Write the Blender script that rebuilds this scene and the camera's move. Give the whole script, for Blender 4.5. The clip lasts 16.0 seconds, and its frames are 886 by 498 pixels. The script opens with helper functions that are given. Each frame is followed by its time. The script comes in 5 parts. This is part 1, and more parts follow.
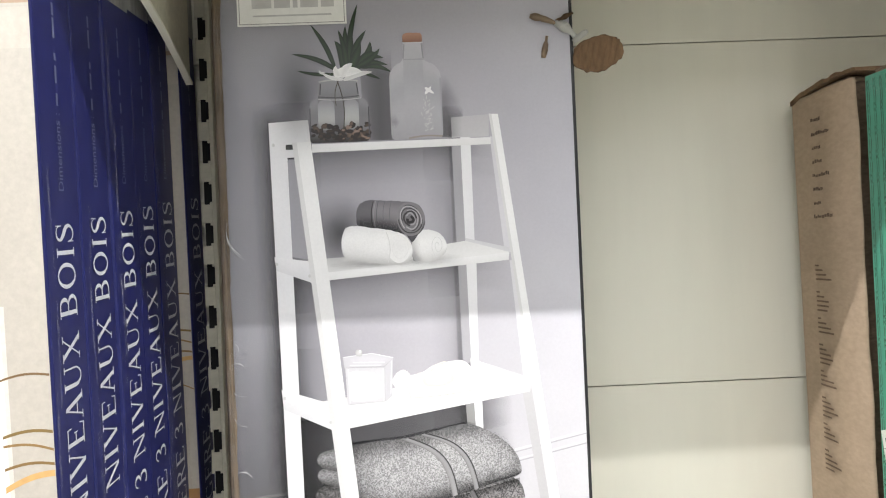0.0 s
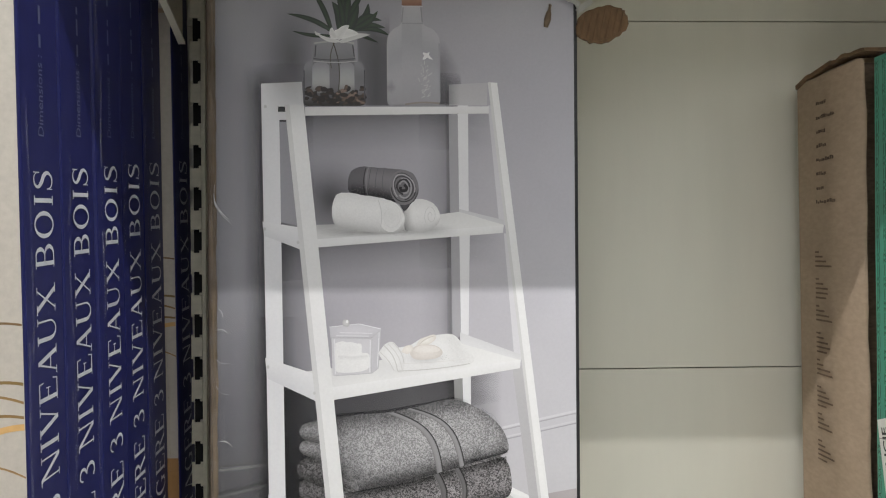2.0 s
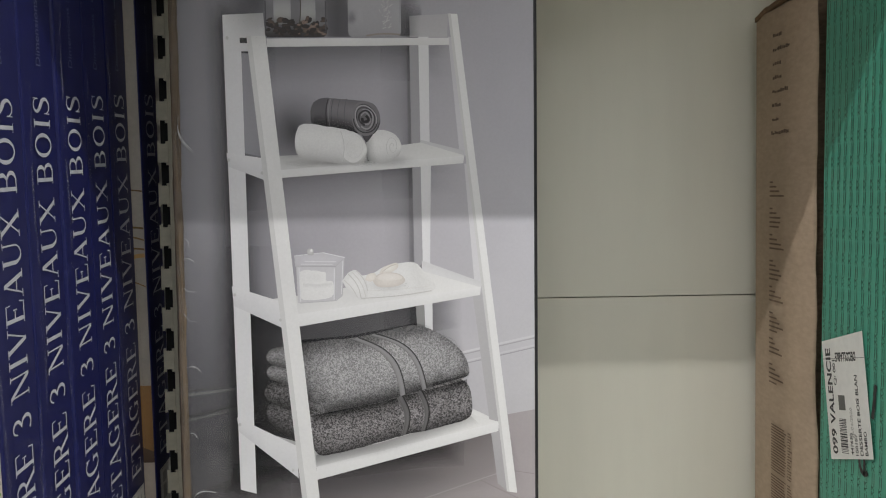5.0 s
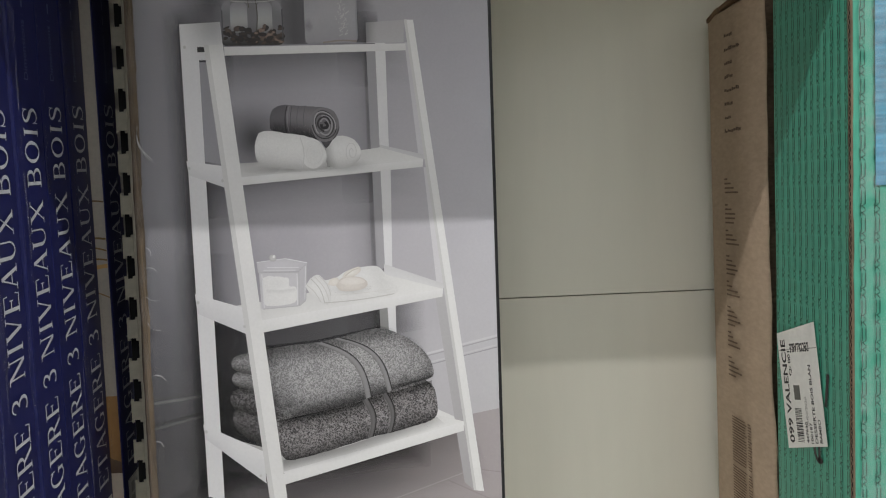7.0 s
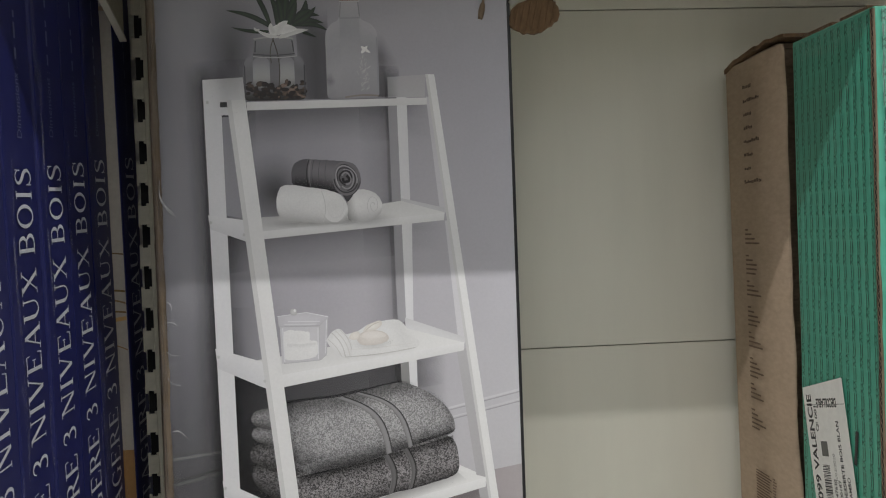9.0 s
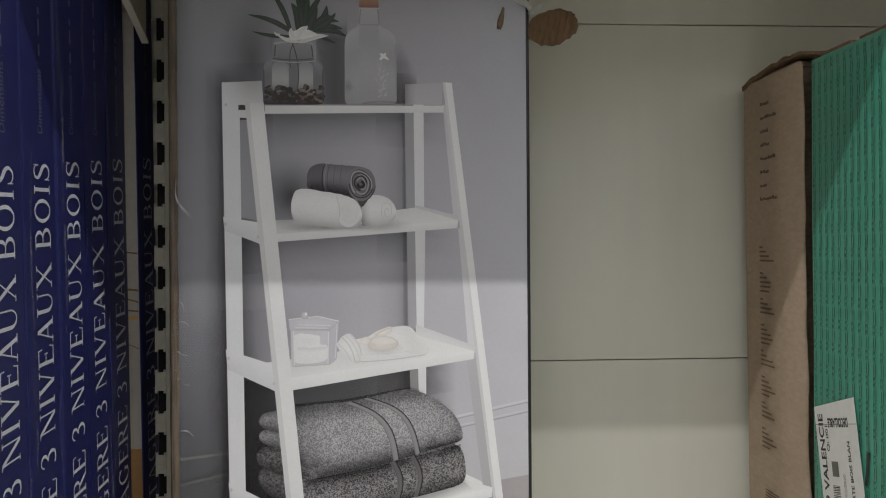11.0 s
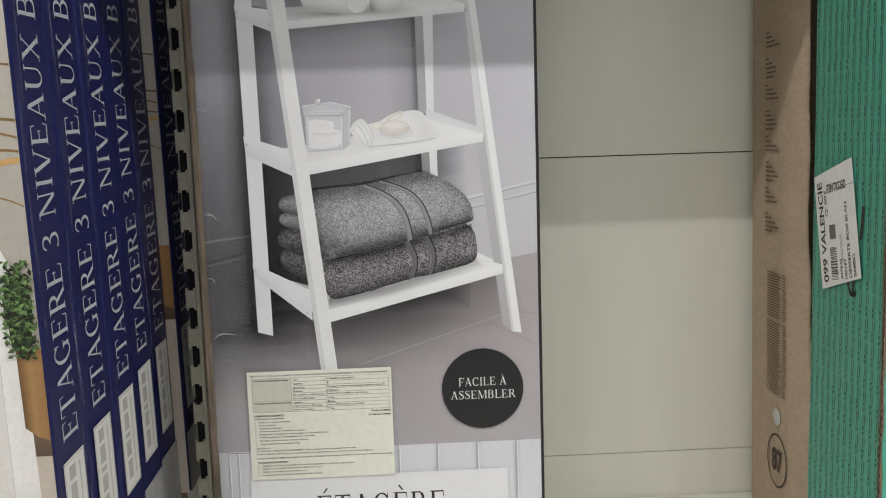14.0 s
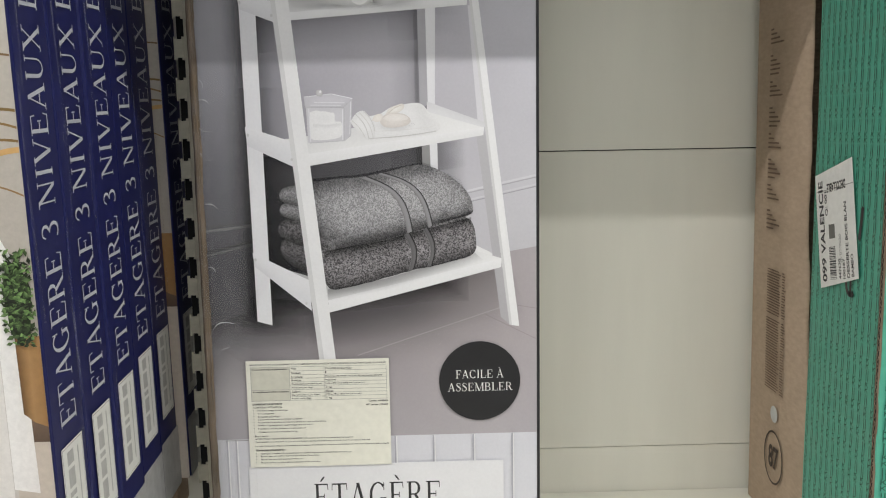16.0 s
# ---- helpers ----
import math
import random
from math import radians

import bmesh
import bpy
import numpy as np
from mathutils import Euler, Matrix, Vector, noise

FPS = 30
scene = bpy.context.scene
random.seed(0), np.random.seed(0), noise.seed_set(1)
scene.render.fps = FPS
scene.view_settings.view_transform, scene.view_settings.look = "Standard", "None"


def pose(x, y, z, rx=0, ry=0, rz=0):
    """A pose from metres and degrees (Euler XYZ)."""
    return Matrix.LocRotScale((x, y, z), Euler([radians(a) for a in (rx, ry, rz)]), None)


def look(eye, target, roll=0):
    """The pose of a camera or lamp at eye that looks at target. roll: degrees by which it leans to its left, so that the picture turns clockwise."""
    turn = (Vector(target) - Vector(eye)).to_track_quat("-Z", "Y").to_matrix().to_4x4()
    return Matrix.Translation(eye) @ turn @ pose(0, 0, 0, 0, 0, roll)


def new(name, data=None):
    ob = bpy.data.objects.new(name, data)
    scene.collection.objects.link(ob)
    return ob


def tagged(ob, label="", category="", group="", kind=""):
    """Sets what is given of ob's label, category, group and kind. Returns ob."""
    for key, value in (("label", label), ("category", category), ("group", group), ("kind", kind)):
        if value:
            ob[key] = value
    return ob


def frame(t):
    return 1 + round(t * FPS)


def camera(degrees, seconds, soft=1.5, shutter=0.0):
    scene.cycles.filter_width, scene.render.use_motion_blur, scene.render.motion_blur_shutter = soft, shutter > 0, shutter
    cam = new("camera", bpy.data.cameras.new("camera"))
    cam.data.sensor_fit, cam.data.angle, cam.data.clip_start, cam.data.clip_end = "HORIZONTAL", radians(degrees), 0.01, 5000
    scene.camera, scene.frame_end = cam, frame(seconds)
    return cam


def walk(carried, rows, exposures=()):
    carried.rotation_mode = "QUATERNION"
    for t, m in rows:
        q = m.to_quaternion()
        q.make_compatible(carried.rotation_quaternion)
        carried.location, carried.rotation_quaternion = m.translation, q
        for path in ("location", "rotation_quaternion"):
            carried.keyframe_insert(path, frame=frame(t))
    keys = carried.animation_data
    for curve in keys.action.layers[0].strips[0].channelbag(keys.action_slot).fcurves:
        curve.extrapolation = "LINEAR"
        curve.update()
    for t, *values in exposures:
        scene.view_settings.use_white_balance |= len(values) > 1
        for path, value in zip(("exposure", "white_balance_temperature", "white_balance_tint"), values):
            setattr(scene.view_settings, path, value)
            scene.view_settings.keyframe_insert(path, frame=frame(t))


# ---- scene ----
cam = camera(54.3, 16.0, soft=1.1)
PATH = [
    (0, (0.203, -0.933, 1.245), (0.264, 1.066, 1.258), -2.4),
    (0.5, (0.203, -0.957, 1.252), (0.259, 1.039, 1.374), -1.1),
    (1, (0.204, -0.94, 1.23), (0.261, 1.057, 1.335), -0.6),
    (1.5, (0.208, -0.92, 1.216), (0.275, 1.078, 1.262), -0.5),
    (2, (0.205, -0.909, 1.219), (0.279, 1.09, 1.221), -0.4),
    (2.5, (0.213, -0.92, 1.207), (0.285, 1.079, 1.19), -0.6),
    (3, (0.203, -0.925, 1.174), (0.283, 1.071, 1.084), -0.6),
    (3.5, (0.214, -0.929, 1.183), (0.305, 1.065, 1.068), -0.6),
    (6, (0.238, -0.933, 1.204), (0.371, 1.059, 1.078), -1.0),
    (6.5, (0.246, -0.935, 1.201), (0.404, 1.055, 1.08), -1.5),
    (7, (0.243, -0.945, 1.2), (0.408, 1.045, 1.086), -1.9),
    (7.5, (0.241, -0.95, 1.206), (0.405, 1.041, 1.108), -2.4),
    (8, (0.235, -0.947, 1.229), (0.399, 1.045, 1.148), -2.4),
    (8.5, (0.237, -0.941, 1.224), (0.391, 1.053, 1.185), -2.4),
    (9, (0.226, -0.939, 1.222), (0.383, 1.055, 1.186), -2.0),
    (11.5, (0.227, -0.941, 1.205), (0.347, 1.055, 1.21), -0.2),
    (12, (0.227, -0.95, 1.181), (0.338, 1.047, 1.184), -0.4),
    (12.5, (0.225, -0.964, 1.13), (0.338, 1.03, 1.035), -0.9),
    (13, (0.237, -0.976, 1.102), (0.333, 1.014, 0.917), -1.6),
    (13.5, (0.234, -0.982, 1.09), (0.322, 1.005, 0.884), -1.8),
    (14, (0.232, -0.978, 1.092), (0.31, 1.006, 0.851), -1.8),
    (14.5, (0.232, -0.973, 1.091), (0.305, 1.009, 0.836), -1.5),
    (15, (0.23, -0.972, 1.09), (0.292, 1.009, 0.823), -1.1),
    (15.5, (0.235, -0.976, 1.095), (0.299, 1.005, 0.828), -0.9),
    (16, (0.247, -0.981, 1.1), (0.296, 1.0, 0.827), -1.0),
]
EXPOSURES = [(0, 0.90), (0.5, 0.95), (1, 0.93), (1.5, 0.68), (2, 0.1), (2.5, -0.18), (3, -0.16), (3.5, -0.14), (6, -0.26), (7, -0.27), (8, -0.32), (9, -0.38), (11.5, -0.42), (12, -0.36), (12.5, -0.1), (13, 0.04), (13.5, -0.09), (14.5, -0.19), (15, -0.16), (16, -0.03)]
walk(cam, [(t, look(eye, target, roll)) for t, eye, target, roll in PATH], EXPOSURES)

# ---- light ----
world = bpy.data.worlds.new("shop")
world.use_nodes = True
world.node_tree.nodes["Background"].inputs[0].default_value = (1.0, 0.97, 0.92, 1)
world.node_tree.nodes["Background"].inputs[1].default_value = 0.15
scene.world = world


def area_lamp(name, size_x, size_y, power, m, colour=(0.945, 0.955, 1.0)):
    data = bpy.data.lights.new(name, "AREA")
    data.shape, data.size, data.size_y, data.energy, data.color = "RECTANGLE", size_x, size_y, power, colour
    ob = new(name, data)
    ob.matrix_world = m
    return ob


# two runs of ceiling tubes over the aisle, and two unseen soft fills added further back
area_lamp("right_tube_lamp", 2.8, 0.03, 80.0, look((2.2, -1.86, 3.5), (2.2, -0.2, 1.2)), (0.975, 0.955, 0.935))
area_lamp("left_tube_lamp", 2.4, 0.03, 60.0, look((-1.8, -1.86, 3.5), (-1.8, -0.2, 1.2)), (0.975, 0.955, 0.935))
area_lamp("near_fill_lamp", 6.4, 2.2, 63.0, look((0.3, -3.3, 3.5), (0.3, -3.0, 1.2)))
area_lamp("far_fill_lamp", 6.4, 1.4, 53.0, look((0.3, -5.0, 3.4), (0.3, -0.6, 1.2)))


# ---- materials ----
def lin(c):
    c /= 255.0
    return c / 12.92 if c <= 0.04045 else ((c + 0.055) / 1.055) ** 2.4


def nodes_of(name):
    m = bpy.data.materials.new(name)
    m.use_nodes = True
    nt = m.node_tree
    return m, nt, nt.nodes["Principled BSDF"]


def noise_node(nt, scale, detail=4.0, stretch=(1, 1, 1), rough=0.55):
    co = nt.nodes.new("ShaderNodeTexCoord")
    mp = nt.nodes.new("ShaderNodeMapping")
    mp.inputs["Scale"].default_value = stretch
    n = nt.nodes.new("ShaderNodeTexNoise")
    n.inputs["Scale"].default_value, n.inputs["Detail"].default_value, n.inputs["Roughness"].default_value = scale, detail, rough
    nt.links.new(co.outputs["Object"], mp.inputs[0])
    nt.links.new(mp.outputs[0], n.inputs["Vector"])
    return n


def ramp_node(nt, source, a, b, lo=0.3, hi=0.7):
    r = nt.nodes.new("ShaderNodeValToRGB")
    r.color_ramp.elements[0].position, r.color_ramp.elements[0].color = lo, a
    r.color_ramp.elements[1].position, r.color_ramp.elements[1].color = hi, b
    nt.links.new(source, r.inputs[0])
    return r


def mixed(nt, a, b, factor, mode="MULTIPLY"):
    n = nt.nodes.new("ShaderNodeMix")
    n.data_type, n.blend_type = "RGBA", mode
    n.inputs[0].default_value = factor
    nt.links.new(a, n.inputs[6])
    nt.links.new(b, n.inputs[7])
    return n.outputs[2]


def surface(name, colour, rough=0.5, var=0.12, fine=90.0, coarse=6.0, bump=0.15, metal=0.0, stretch=(1, 1, 1), coat=0.0, spec=0.5):
    """A painted, printed or raw surface with grain and broad stains."""
    m, nt, p = nodes_of(name)
    n1, n2 = noise_node(nt, fine, 5, stretch), noise_node(nt, coarse, 3)
    dark = tuple(c * (1 - var) for c in colour[:3]) + (1,)
    light = tuple(min(1, c * (1 + var * 0.6)) for c in colour[:3]) + (1,)
    r1 = ramp_node(nt, n1.outputs[0], dark, light)
    r2 = ramp_node(nt, n2.outputs[0], (1 - var, 1 - var, 1 - var * 1.2, 1), (1, 1, 1, 1))
    nt.links.new(mixed(nt, r1.outputs[0], r2.outputs[0], 0.8), p.inputs["Base Color"])
    rr = nt.nodes.new("ShaderNodeMapRange")
    rr.inputs[3].default_value, rr.inputs[4].default_value = max(0, rough - 0.08), min(1, rough + 0.1)
    nt.links.new(n2.outputs[0], rr.inputs[0])
    nt.links.new(rr.outputs[0], p.inputs["Roughness"])
    p.inputs["Metallic"].default_value = metal
    p.inputs["Coat Weight"].default_value = coat
    p.inputs["Specular IOR Level"].default_value = spec
    b = nt.nodes.new("ShaderNodeBump")
    b.inputs["Strength"].default_value, b.inputs["Distance"].default_value = bump, 0.0008
    nt.links.new(n1.outputs[0], b.inputs["Height"])
    nt.links.new(b.outputs[0], p.inputs["Normal"])
    return m


def ink_material(name, fine, depth, rough, bump=0.0, coat=0.3, lo=0.3, hi=0.7, soft=False):
    """Four-colour print: the ink colour lies on the mesh, with the photograph's own texture over it."""
    m, nt, p = nodes_of(name)
    a = nt.nodes.new("ShaderNodeVertexColor")
    a.layer_name = "ink"
    n = noise_node(nt, fine, 5, rough=0.7)
    r = ramp_node(nt, n.outputs[0], (1 - depth, 1 - depth, 1 - depth, 1), (1 + depth * 0.4,) * 3 + (1,), lo, hi)
    n2 = noise_node(nt, 14.0, 3)
    r2 = ramp_node(nt, n2.outputs[0], (0.95, 0.95, 0.955, 1), (1, 1, 1, 1))
    n3 = noise_node(nt, 34.0, 2)
    r3 = ramp_node(nt, n3.outputs[0], (1 - depth * 0.28,) * 3 + (1,), (1, 1, 1, 1))
    tone = mixed(nt, mixed(nt, a.outputs[0], r.outputs[0], 1.0), r2.outputs[0], 1.0)
    nt.links.new(mixed(nt, tone, r3.outputs[0], 1.0), p.inputs["Base Color"])
    if soft:
        nt.links.new(a.outputs[1], p.inputs["Alpha"])
    p.inputs["Roughness"].default_value = rough
    p.inputs["Coat Weight"].default_value = coat
    p.inputs["Coat Roughness"].default_value = 0.2
    p.inputs["Specular IOR Level"].default_value = 0.4
    return m


PAPER = 0.84


def ink(r, g=None, b=None):
    g, b = (r if g is None else g), (r if b is None else b)
    return tuple(min(1.0, lin(min(255, c * 255 / 238))) * PAPER for c in (r, g, b)) + (1.0,)


M_INK = ink_material("photo_print", 300.0, 0.04, 0.38)
M_TERRY = ink_material("photo_print_towel", 720.0, 0.82, 0.4, lo=0.44, hi=0.57)
M_PLUSH = ink_material("photo_print_plush", 720.0, 0.52, 0.4, lo=0.43, hi=0.58)
M_SOFT = ink_material("photo_print_soft_tone", 300.0, 0.03, 0.38, soft=True)
M_KNIT = ink_material("photo_print_cotton", 520.0, 0.07, 0.4)
M_CREAM = surface("cream_painted_steel", (0.75, 0.735, 0.645, 1), 0.42, 0.03, 26, 1.6, 0.015, stretch=(1, 1, 0.12))
M_POST = surface("cream_painted_upright", (0.58, 0.555, 0.45, 1), 0.45, 0.10, 140, 5, 0.08)
# near-black paint that stands in for shade in joints, slots and flutes
M_DARK = surface("painted_hollow_shade", (0.012, 0.012, 0.012, 1), 0.8, 0.2, 60, 6, 0.0)
M_KRAFT = surface("brown_cardboard", (0.41, 0.31, 0.222, 1), 0.85, 0.11, 150, 14, 0.5, stretch=(0.6, 0.6, 1.6))
M_KRAFT_DARK = surface("torn_cardboard", (0.20, 0.12, 0.065, 1), 0.9, 0.3, 260, 20, 0.6, stretch=(1, 1, 0.3))
M_BLUE = surface("navy_printed_carton", (0.013, 0.016, 0.098, 1), 0.42, 0.12, 40, 7, 0.10, coat=0.0, spec=0.3)
M_SPINE_WHITE = surface("pale_grey_carton_print", (0.50, 0.51, 0.52, 1), 0.4, 0.16, 60, 9, 0.1, coat=0.3)
M_HEAD = surface("smudged_grey_carton_print", (0.36, 0.36, 0.37, 1), 0.35, 0.5, 70, 30, 0.15, stretch=(1, 1, 0.15))
M_LETTER = surface("pale_grey_letters", (0.54, 0.56, 0.61, 1), 0.4, 0.06, 90, 9, 0.0)
M_WHITE = surface("white_label_paper", (0.78, 0.78, 0.75, 1), 0.55, 0.05, 120, 9, 0.05)
M_YELLOW = surface("pale_yellow_sticker_paper", (0.76, 0.75, 0.655, 1), 0.55, 0.05, 120, 9, 0.05)
M_BLACK = surface("black_print", (0.014, 0.014, 0.016, 1), 0.4, 0.1, 90, 9, 0.0)
M_GREY_PRINT = surface("grey_print", (0.26, 0.26, 0.25, 1), 0.5, 0.1, 90, 9, 0.0)
M_GREEN = surface("green_printed_carton", (0.082, 0.40, 0.285, 1), 0.42, 0.10, 90, 7, 0.12, coat=0.2)
M_GREEN_DARK = surface("dark_green_print", (0.008, 0.095, 0.062, 1), 0.45, 0.12, 90, 7, 0.0)
M_BROWN_PRINT = surface("dark_brown_print", (0.06, 0.04, 0.028, 1), 0.8, 0.25, 200, 20, 0.0)
M_FAINT = surface("faint_brown_print", (0.175, 0.115, 0.075, 1), 0.85, 0.25, 200, 20, 0.0)
M_BRAND = surface("pale_grey_print", (0.50, 0.50, 0.49, 1), 0.5, 0.1, 90, 9, 0.0)
M_EDGE = surface("worn_dark_cardboard_edge", (0.21, 0.155, 0.108, 1), 0.9, 0.6, 420, 14, 0.8, stretch=(1, 1, 0.03))
M_GAP_SHADE = surface("painted_gap_shade", (0.20, 0.14, 0.098, 1), 0.9, 0.3, 120, 20, 0.6, stretch=(1, 1, 3))
M_FLOOR = surface("pale_shop_floor", (0.55, 0.54, 0.515, 1), 0.35, 0.15, 12, 1.2, 0.05)
M_CEILING = surface("white_ceiling_boards", (0.75, 0.75, 0.73, 1), 0.8, 0.06, 30, 1.0, 0.1)
M_WALL = surface("pale_shop_wall", (0.65, 0.64, 0.615, 1), 0.7, 0.08, 30, 0.8, 0.1)


# ---- mesh helpers ----
def part(name, bm, material, parent=None, label="", smooth=False):
    me = bpy.data.meshes.new(name)
    bm.to_mesh(me)
    bm.free()
    me.materials.append(material)
    if smooth:
        for f in me.polygons:
            f.use_smooth = True
    ob = new(name, me)
    if parent is not None:
        ob.parent = parent
    if label:
        tagged(ob, label)
    return ob


def thing(name, m, label, category, group="", kind=""):
    ob = new(name)
    ob.empty_display_size = 0.05
    ob.matrix_world = m
    return tagged(ob, label, category, group, kind)


def block(x0, x1, y0, y1, z0, z1, bevel=0.0, bm=None, seg=2):
    own = bm is None
    bm = bm or bmesh.new()
    r = bmesh.ops.create_cube(bm, size=1.0)
    bmesh.ops.transform(bm, verts=r["verts"], matrix=Matrix.Translation(((x0 + x1) / 2, (y0 + y1) / 2, (z0 + z1) / 2)) @ Matrix.Diagonal((x1 - x0, y1 - y0, z1 - z0, 1)))
    if bevel and own:
        bmesh.ops.bevel(bm, geom=bm.edges[:], offset=bevel, segments=seg, profile=0.5, affect="EDGES")
    return bm


def worn(bm, amount, scale, axis=(1, 1, 1)):
    for v in bm.verts:
        d = noise.noise_vector(v.co * scale)
        v.co += Vector((d.x * axis[0], d.y * axis[1], d.z * axis[2])) * amount
    return bm


def carton(w, d, h, bevel, seed, cuts=10, dent=0.0015):
    """A slightly bulging carton with soft edges; stands on z = 0, front at y = 0."""
    bm = block(0, w, 0, d, 0, h)
    vertical = [e for e in bm.edges if abs(e.verts[0].co.z - e.verts[1].co.z) > h / 2]
    bmesh.ops.subdivide_edges(bm, edges=vertical, cuts=cuts * 2, use_grid_fill=True)
    across = [e for e in bm.edges if abs(e.verts[0].co.x - e.verts[1].co.x) > w / 2]
    bmesh.ops.subdivide_edges(bm, edges=across, cuts=cuts, use_grid_fill=True)
    sharp = [e for e in bm.edges if len(e.link_faces) == 2 and e.calc_face_angle() > 1.0]
    bmesh.ops.bevel(bm, geom=sharp, offset=bevel, segments=2, profile=0.5, affect="EDGES")
    off = Vector((seed * 3.1, seed * 1.7, 0))
    for v in bm.verts:
        d3 = noise.noise_vector(v.co * 9 + off)
        v.co += Vector((d3.x, d3.y, 0)) * dent
    return bm


def flat(points, y, bm=None):
    bm = bm or bmesh.new()
    bm.faces.new([bm.verts.new((x, y, z)) for x, z in points])
    return bm


def lettering(text, size_w, size_h, bold=0.0):
    """Built-in font as a mesh in the x-z plane, lower left corner at the origin, facing -y."""
    cu = bpy.data.curves.new("lettering", "FONT")
    cu.body, cu.resolution_u, cu.offset = text, 3, bold
    ob = bpy.data.objects.new("lettering", cu)
    scene.collection.objects.link(ob)
    me = bpy.data.meshes.new_from_object(ob.evaluated_get(bpy.context.evaluated_depsgraph_get()))
    bm = bmesh.new()
    bm.from_mesh(me)
    bpy.data.objects.remove(ob)
    bpy.data.curves.remove(cu)
    bpy.data.meshes.remove(me)
    xs, ys = [v.co.x for v in bm.verts], [v.co.y for v in bm.verts]
    kx, ky = size_w / (max(xs) - min(xs)), size_h / (max(ys) - min(ys))
    for v in bm.verts:
        v.co = Vector(((v.co.x - min(xs)) * kx, 0, (v.co.y - min(ys)) * ky))
    return bm


def eased(rows, n=5):
    """Catmull-Rom through rows of numbers."""
    out = []
    for i in range(len(rows) - 1):
        p0, p1, p2, p3 = rows[max(0, i - 1)], rows[i], rows[i + 1], rows[min(len(rows) - 1, i + 2)]
        for k in range(n):
            u = k / n
            out.append(tuple(0.5 * (2 * b + (c - a) * u + (2 * a - 5 * b + 4 * c - d) * u * u + (3 * b - a - 3 * c + d) * u ** 3) for a, b, c, d in zip(p0, p1, p2, p3)))
    return out + [tuple(rows[-1])]


STEM, HAIR, FOOT = 0.150, 0.052, 0.040


def serif_glyphs():
    """Roman capitals in units of their height: quads as four (x, z) corners each."""
    def bar4(x0, z0, x1, z1):
        return [((x0, z0), (x1, z0), (x1, z1), (x0, z1))]

    def slant(xa, za, xb, zb, w):
        return [((xa - w / 2, za), (xa + w / 2, za), (xb + w / 2, zb), (xb - w / 2, zb))]

    def foot(x, z, half):
        return bar4(x - half, z, x + half, z + FOOT)

    def stem(x, w=STEM, z0=0.0, z1=1.0, low=True, high=True):
        out = bar4(x - w / 2, z0, x + w / 2, z1)
        out += foot(x, 0, w / 2 + 0.09) if low else []
        out += foot(x, 1 - FOOT, w / 2 + 0.09) if high else []
        return out

    def arc(cx, cz, rx, rz, a0, a1, n=14, thick=STEM, thin=HAIR):
        out, ring = [], []
        for i in range(n + 1):
            a = radians(a0 + (a1 - a0) * i / n)
            w = thin + (thick - thin) * abs(math.cos(a)) ** 1.4
            ring.append(((cx + rx * math.cos(a), cz + rz * math.sin(a)), (cx + (rx - w) * math.cos(a), cz + (rz - w) * math.sin(a))))
        for (a, b), (c, d) in zip(ring, ring[1:]):
            out.append((a, c, d, b))
        return out

    def pen(points, widths):
        pts = eased([(x, z, w) for (x, z), w in zip(points, widths)], 4)
        out, ring = [], []
        for i, (x, z, w) in enumerate(pts):
            xa, za, _ = pts[max(0, i - 1)]
            xb, zb, _ = pts[min(len(pts) - 1, i + 1)]
            d = max(1e-6, math.hypot(xb - xa, zb - za))
            nx, nz = -(zb - za) / d * w / 2, (xb - xa) / d * w / 2
            ring.append(((x + nx, z + nz), (x - nx, z - nz)))
        for (a, b), (c, d) in zip(ring, ring[1:]):
            out.append((a, c, d, b))
        return out

    g = {}
    g["I"] = (0.50, stem(0.25))
    g["E"] = (0.92, stem(0.20) + bar4(0.2, 1 - HAIR, 0.78, 1) + slant(0.765, 1, 0.79, 0.76, 0.04) + bar4(0.2, 0.485, 0.58, 0.535) + bar4(0.56, 0.40, 0.6, 0.62) + bar4(0.2, 0, 0.82, HAIR) + slant(0.80, 0.0, 0.86, 0.26, 0.045))
    g["F"] = (0.84, stem(0.20) + bar4(0.2, 1 - HAIR, 0.76, 1) + slant(0.745, 1, 0.77, 0.76, 0.04) + bar4(0.2, 0.485, 0.56, 0.535) + bar4(0.54, 0.40, 0.58, 0.62))
    g["L"] = (0.90, stem(0.20) + bar4(0.2, 0, 0.80, HAIR) + slant(0.78, 0.0, 0.85, 0.30, 0.045))
    g["T"] = (0.92, stem(0.46, high=False) + bar4(0.05, 1 - HAIR, 0.87, 1) + slant(0.065, 1, 0.045, 0.74, 0.04) + slant(0.855, 1, 0.875, 0.74, 0.04))
    g["A"] = (1.04, slant(0.15, 0.02, 0.51, 1.0, 0.062) + slant(0.86, 0.02, 0.51, 1.0, 0.165) + bar4(0.27, 0.32, 0.70, 0.37) + foot(0.14, 0, 0.14) + foot(0.88, 0, 0.17))
    g["V"] = (1.04, slant(0.16, 0.98, 0.53, 0.0, 0.165) + slant(0.89, 0.98, 0.53, 0.0, 0.062) + foot(0.15, 1 - FOOT, 0.17) + foot(0.89, 1 - FOOT, 0.14))
    g["X"] = (1.04, slant(0.17, 0.98, 0.86, 0.02, 0.175) + slant(0.83, 0.98, 0.17, 0.02, 0.062) + foot(0.18, 1 - FOOT, 0.17) + foot(0.84, 1 - FOOT, 0.13) + foot(0.16, 0, 0.13) + foot(0.86, 0, 0.17))
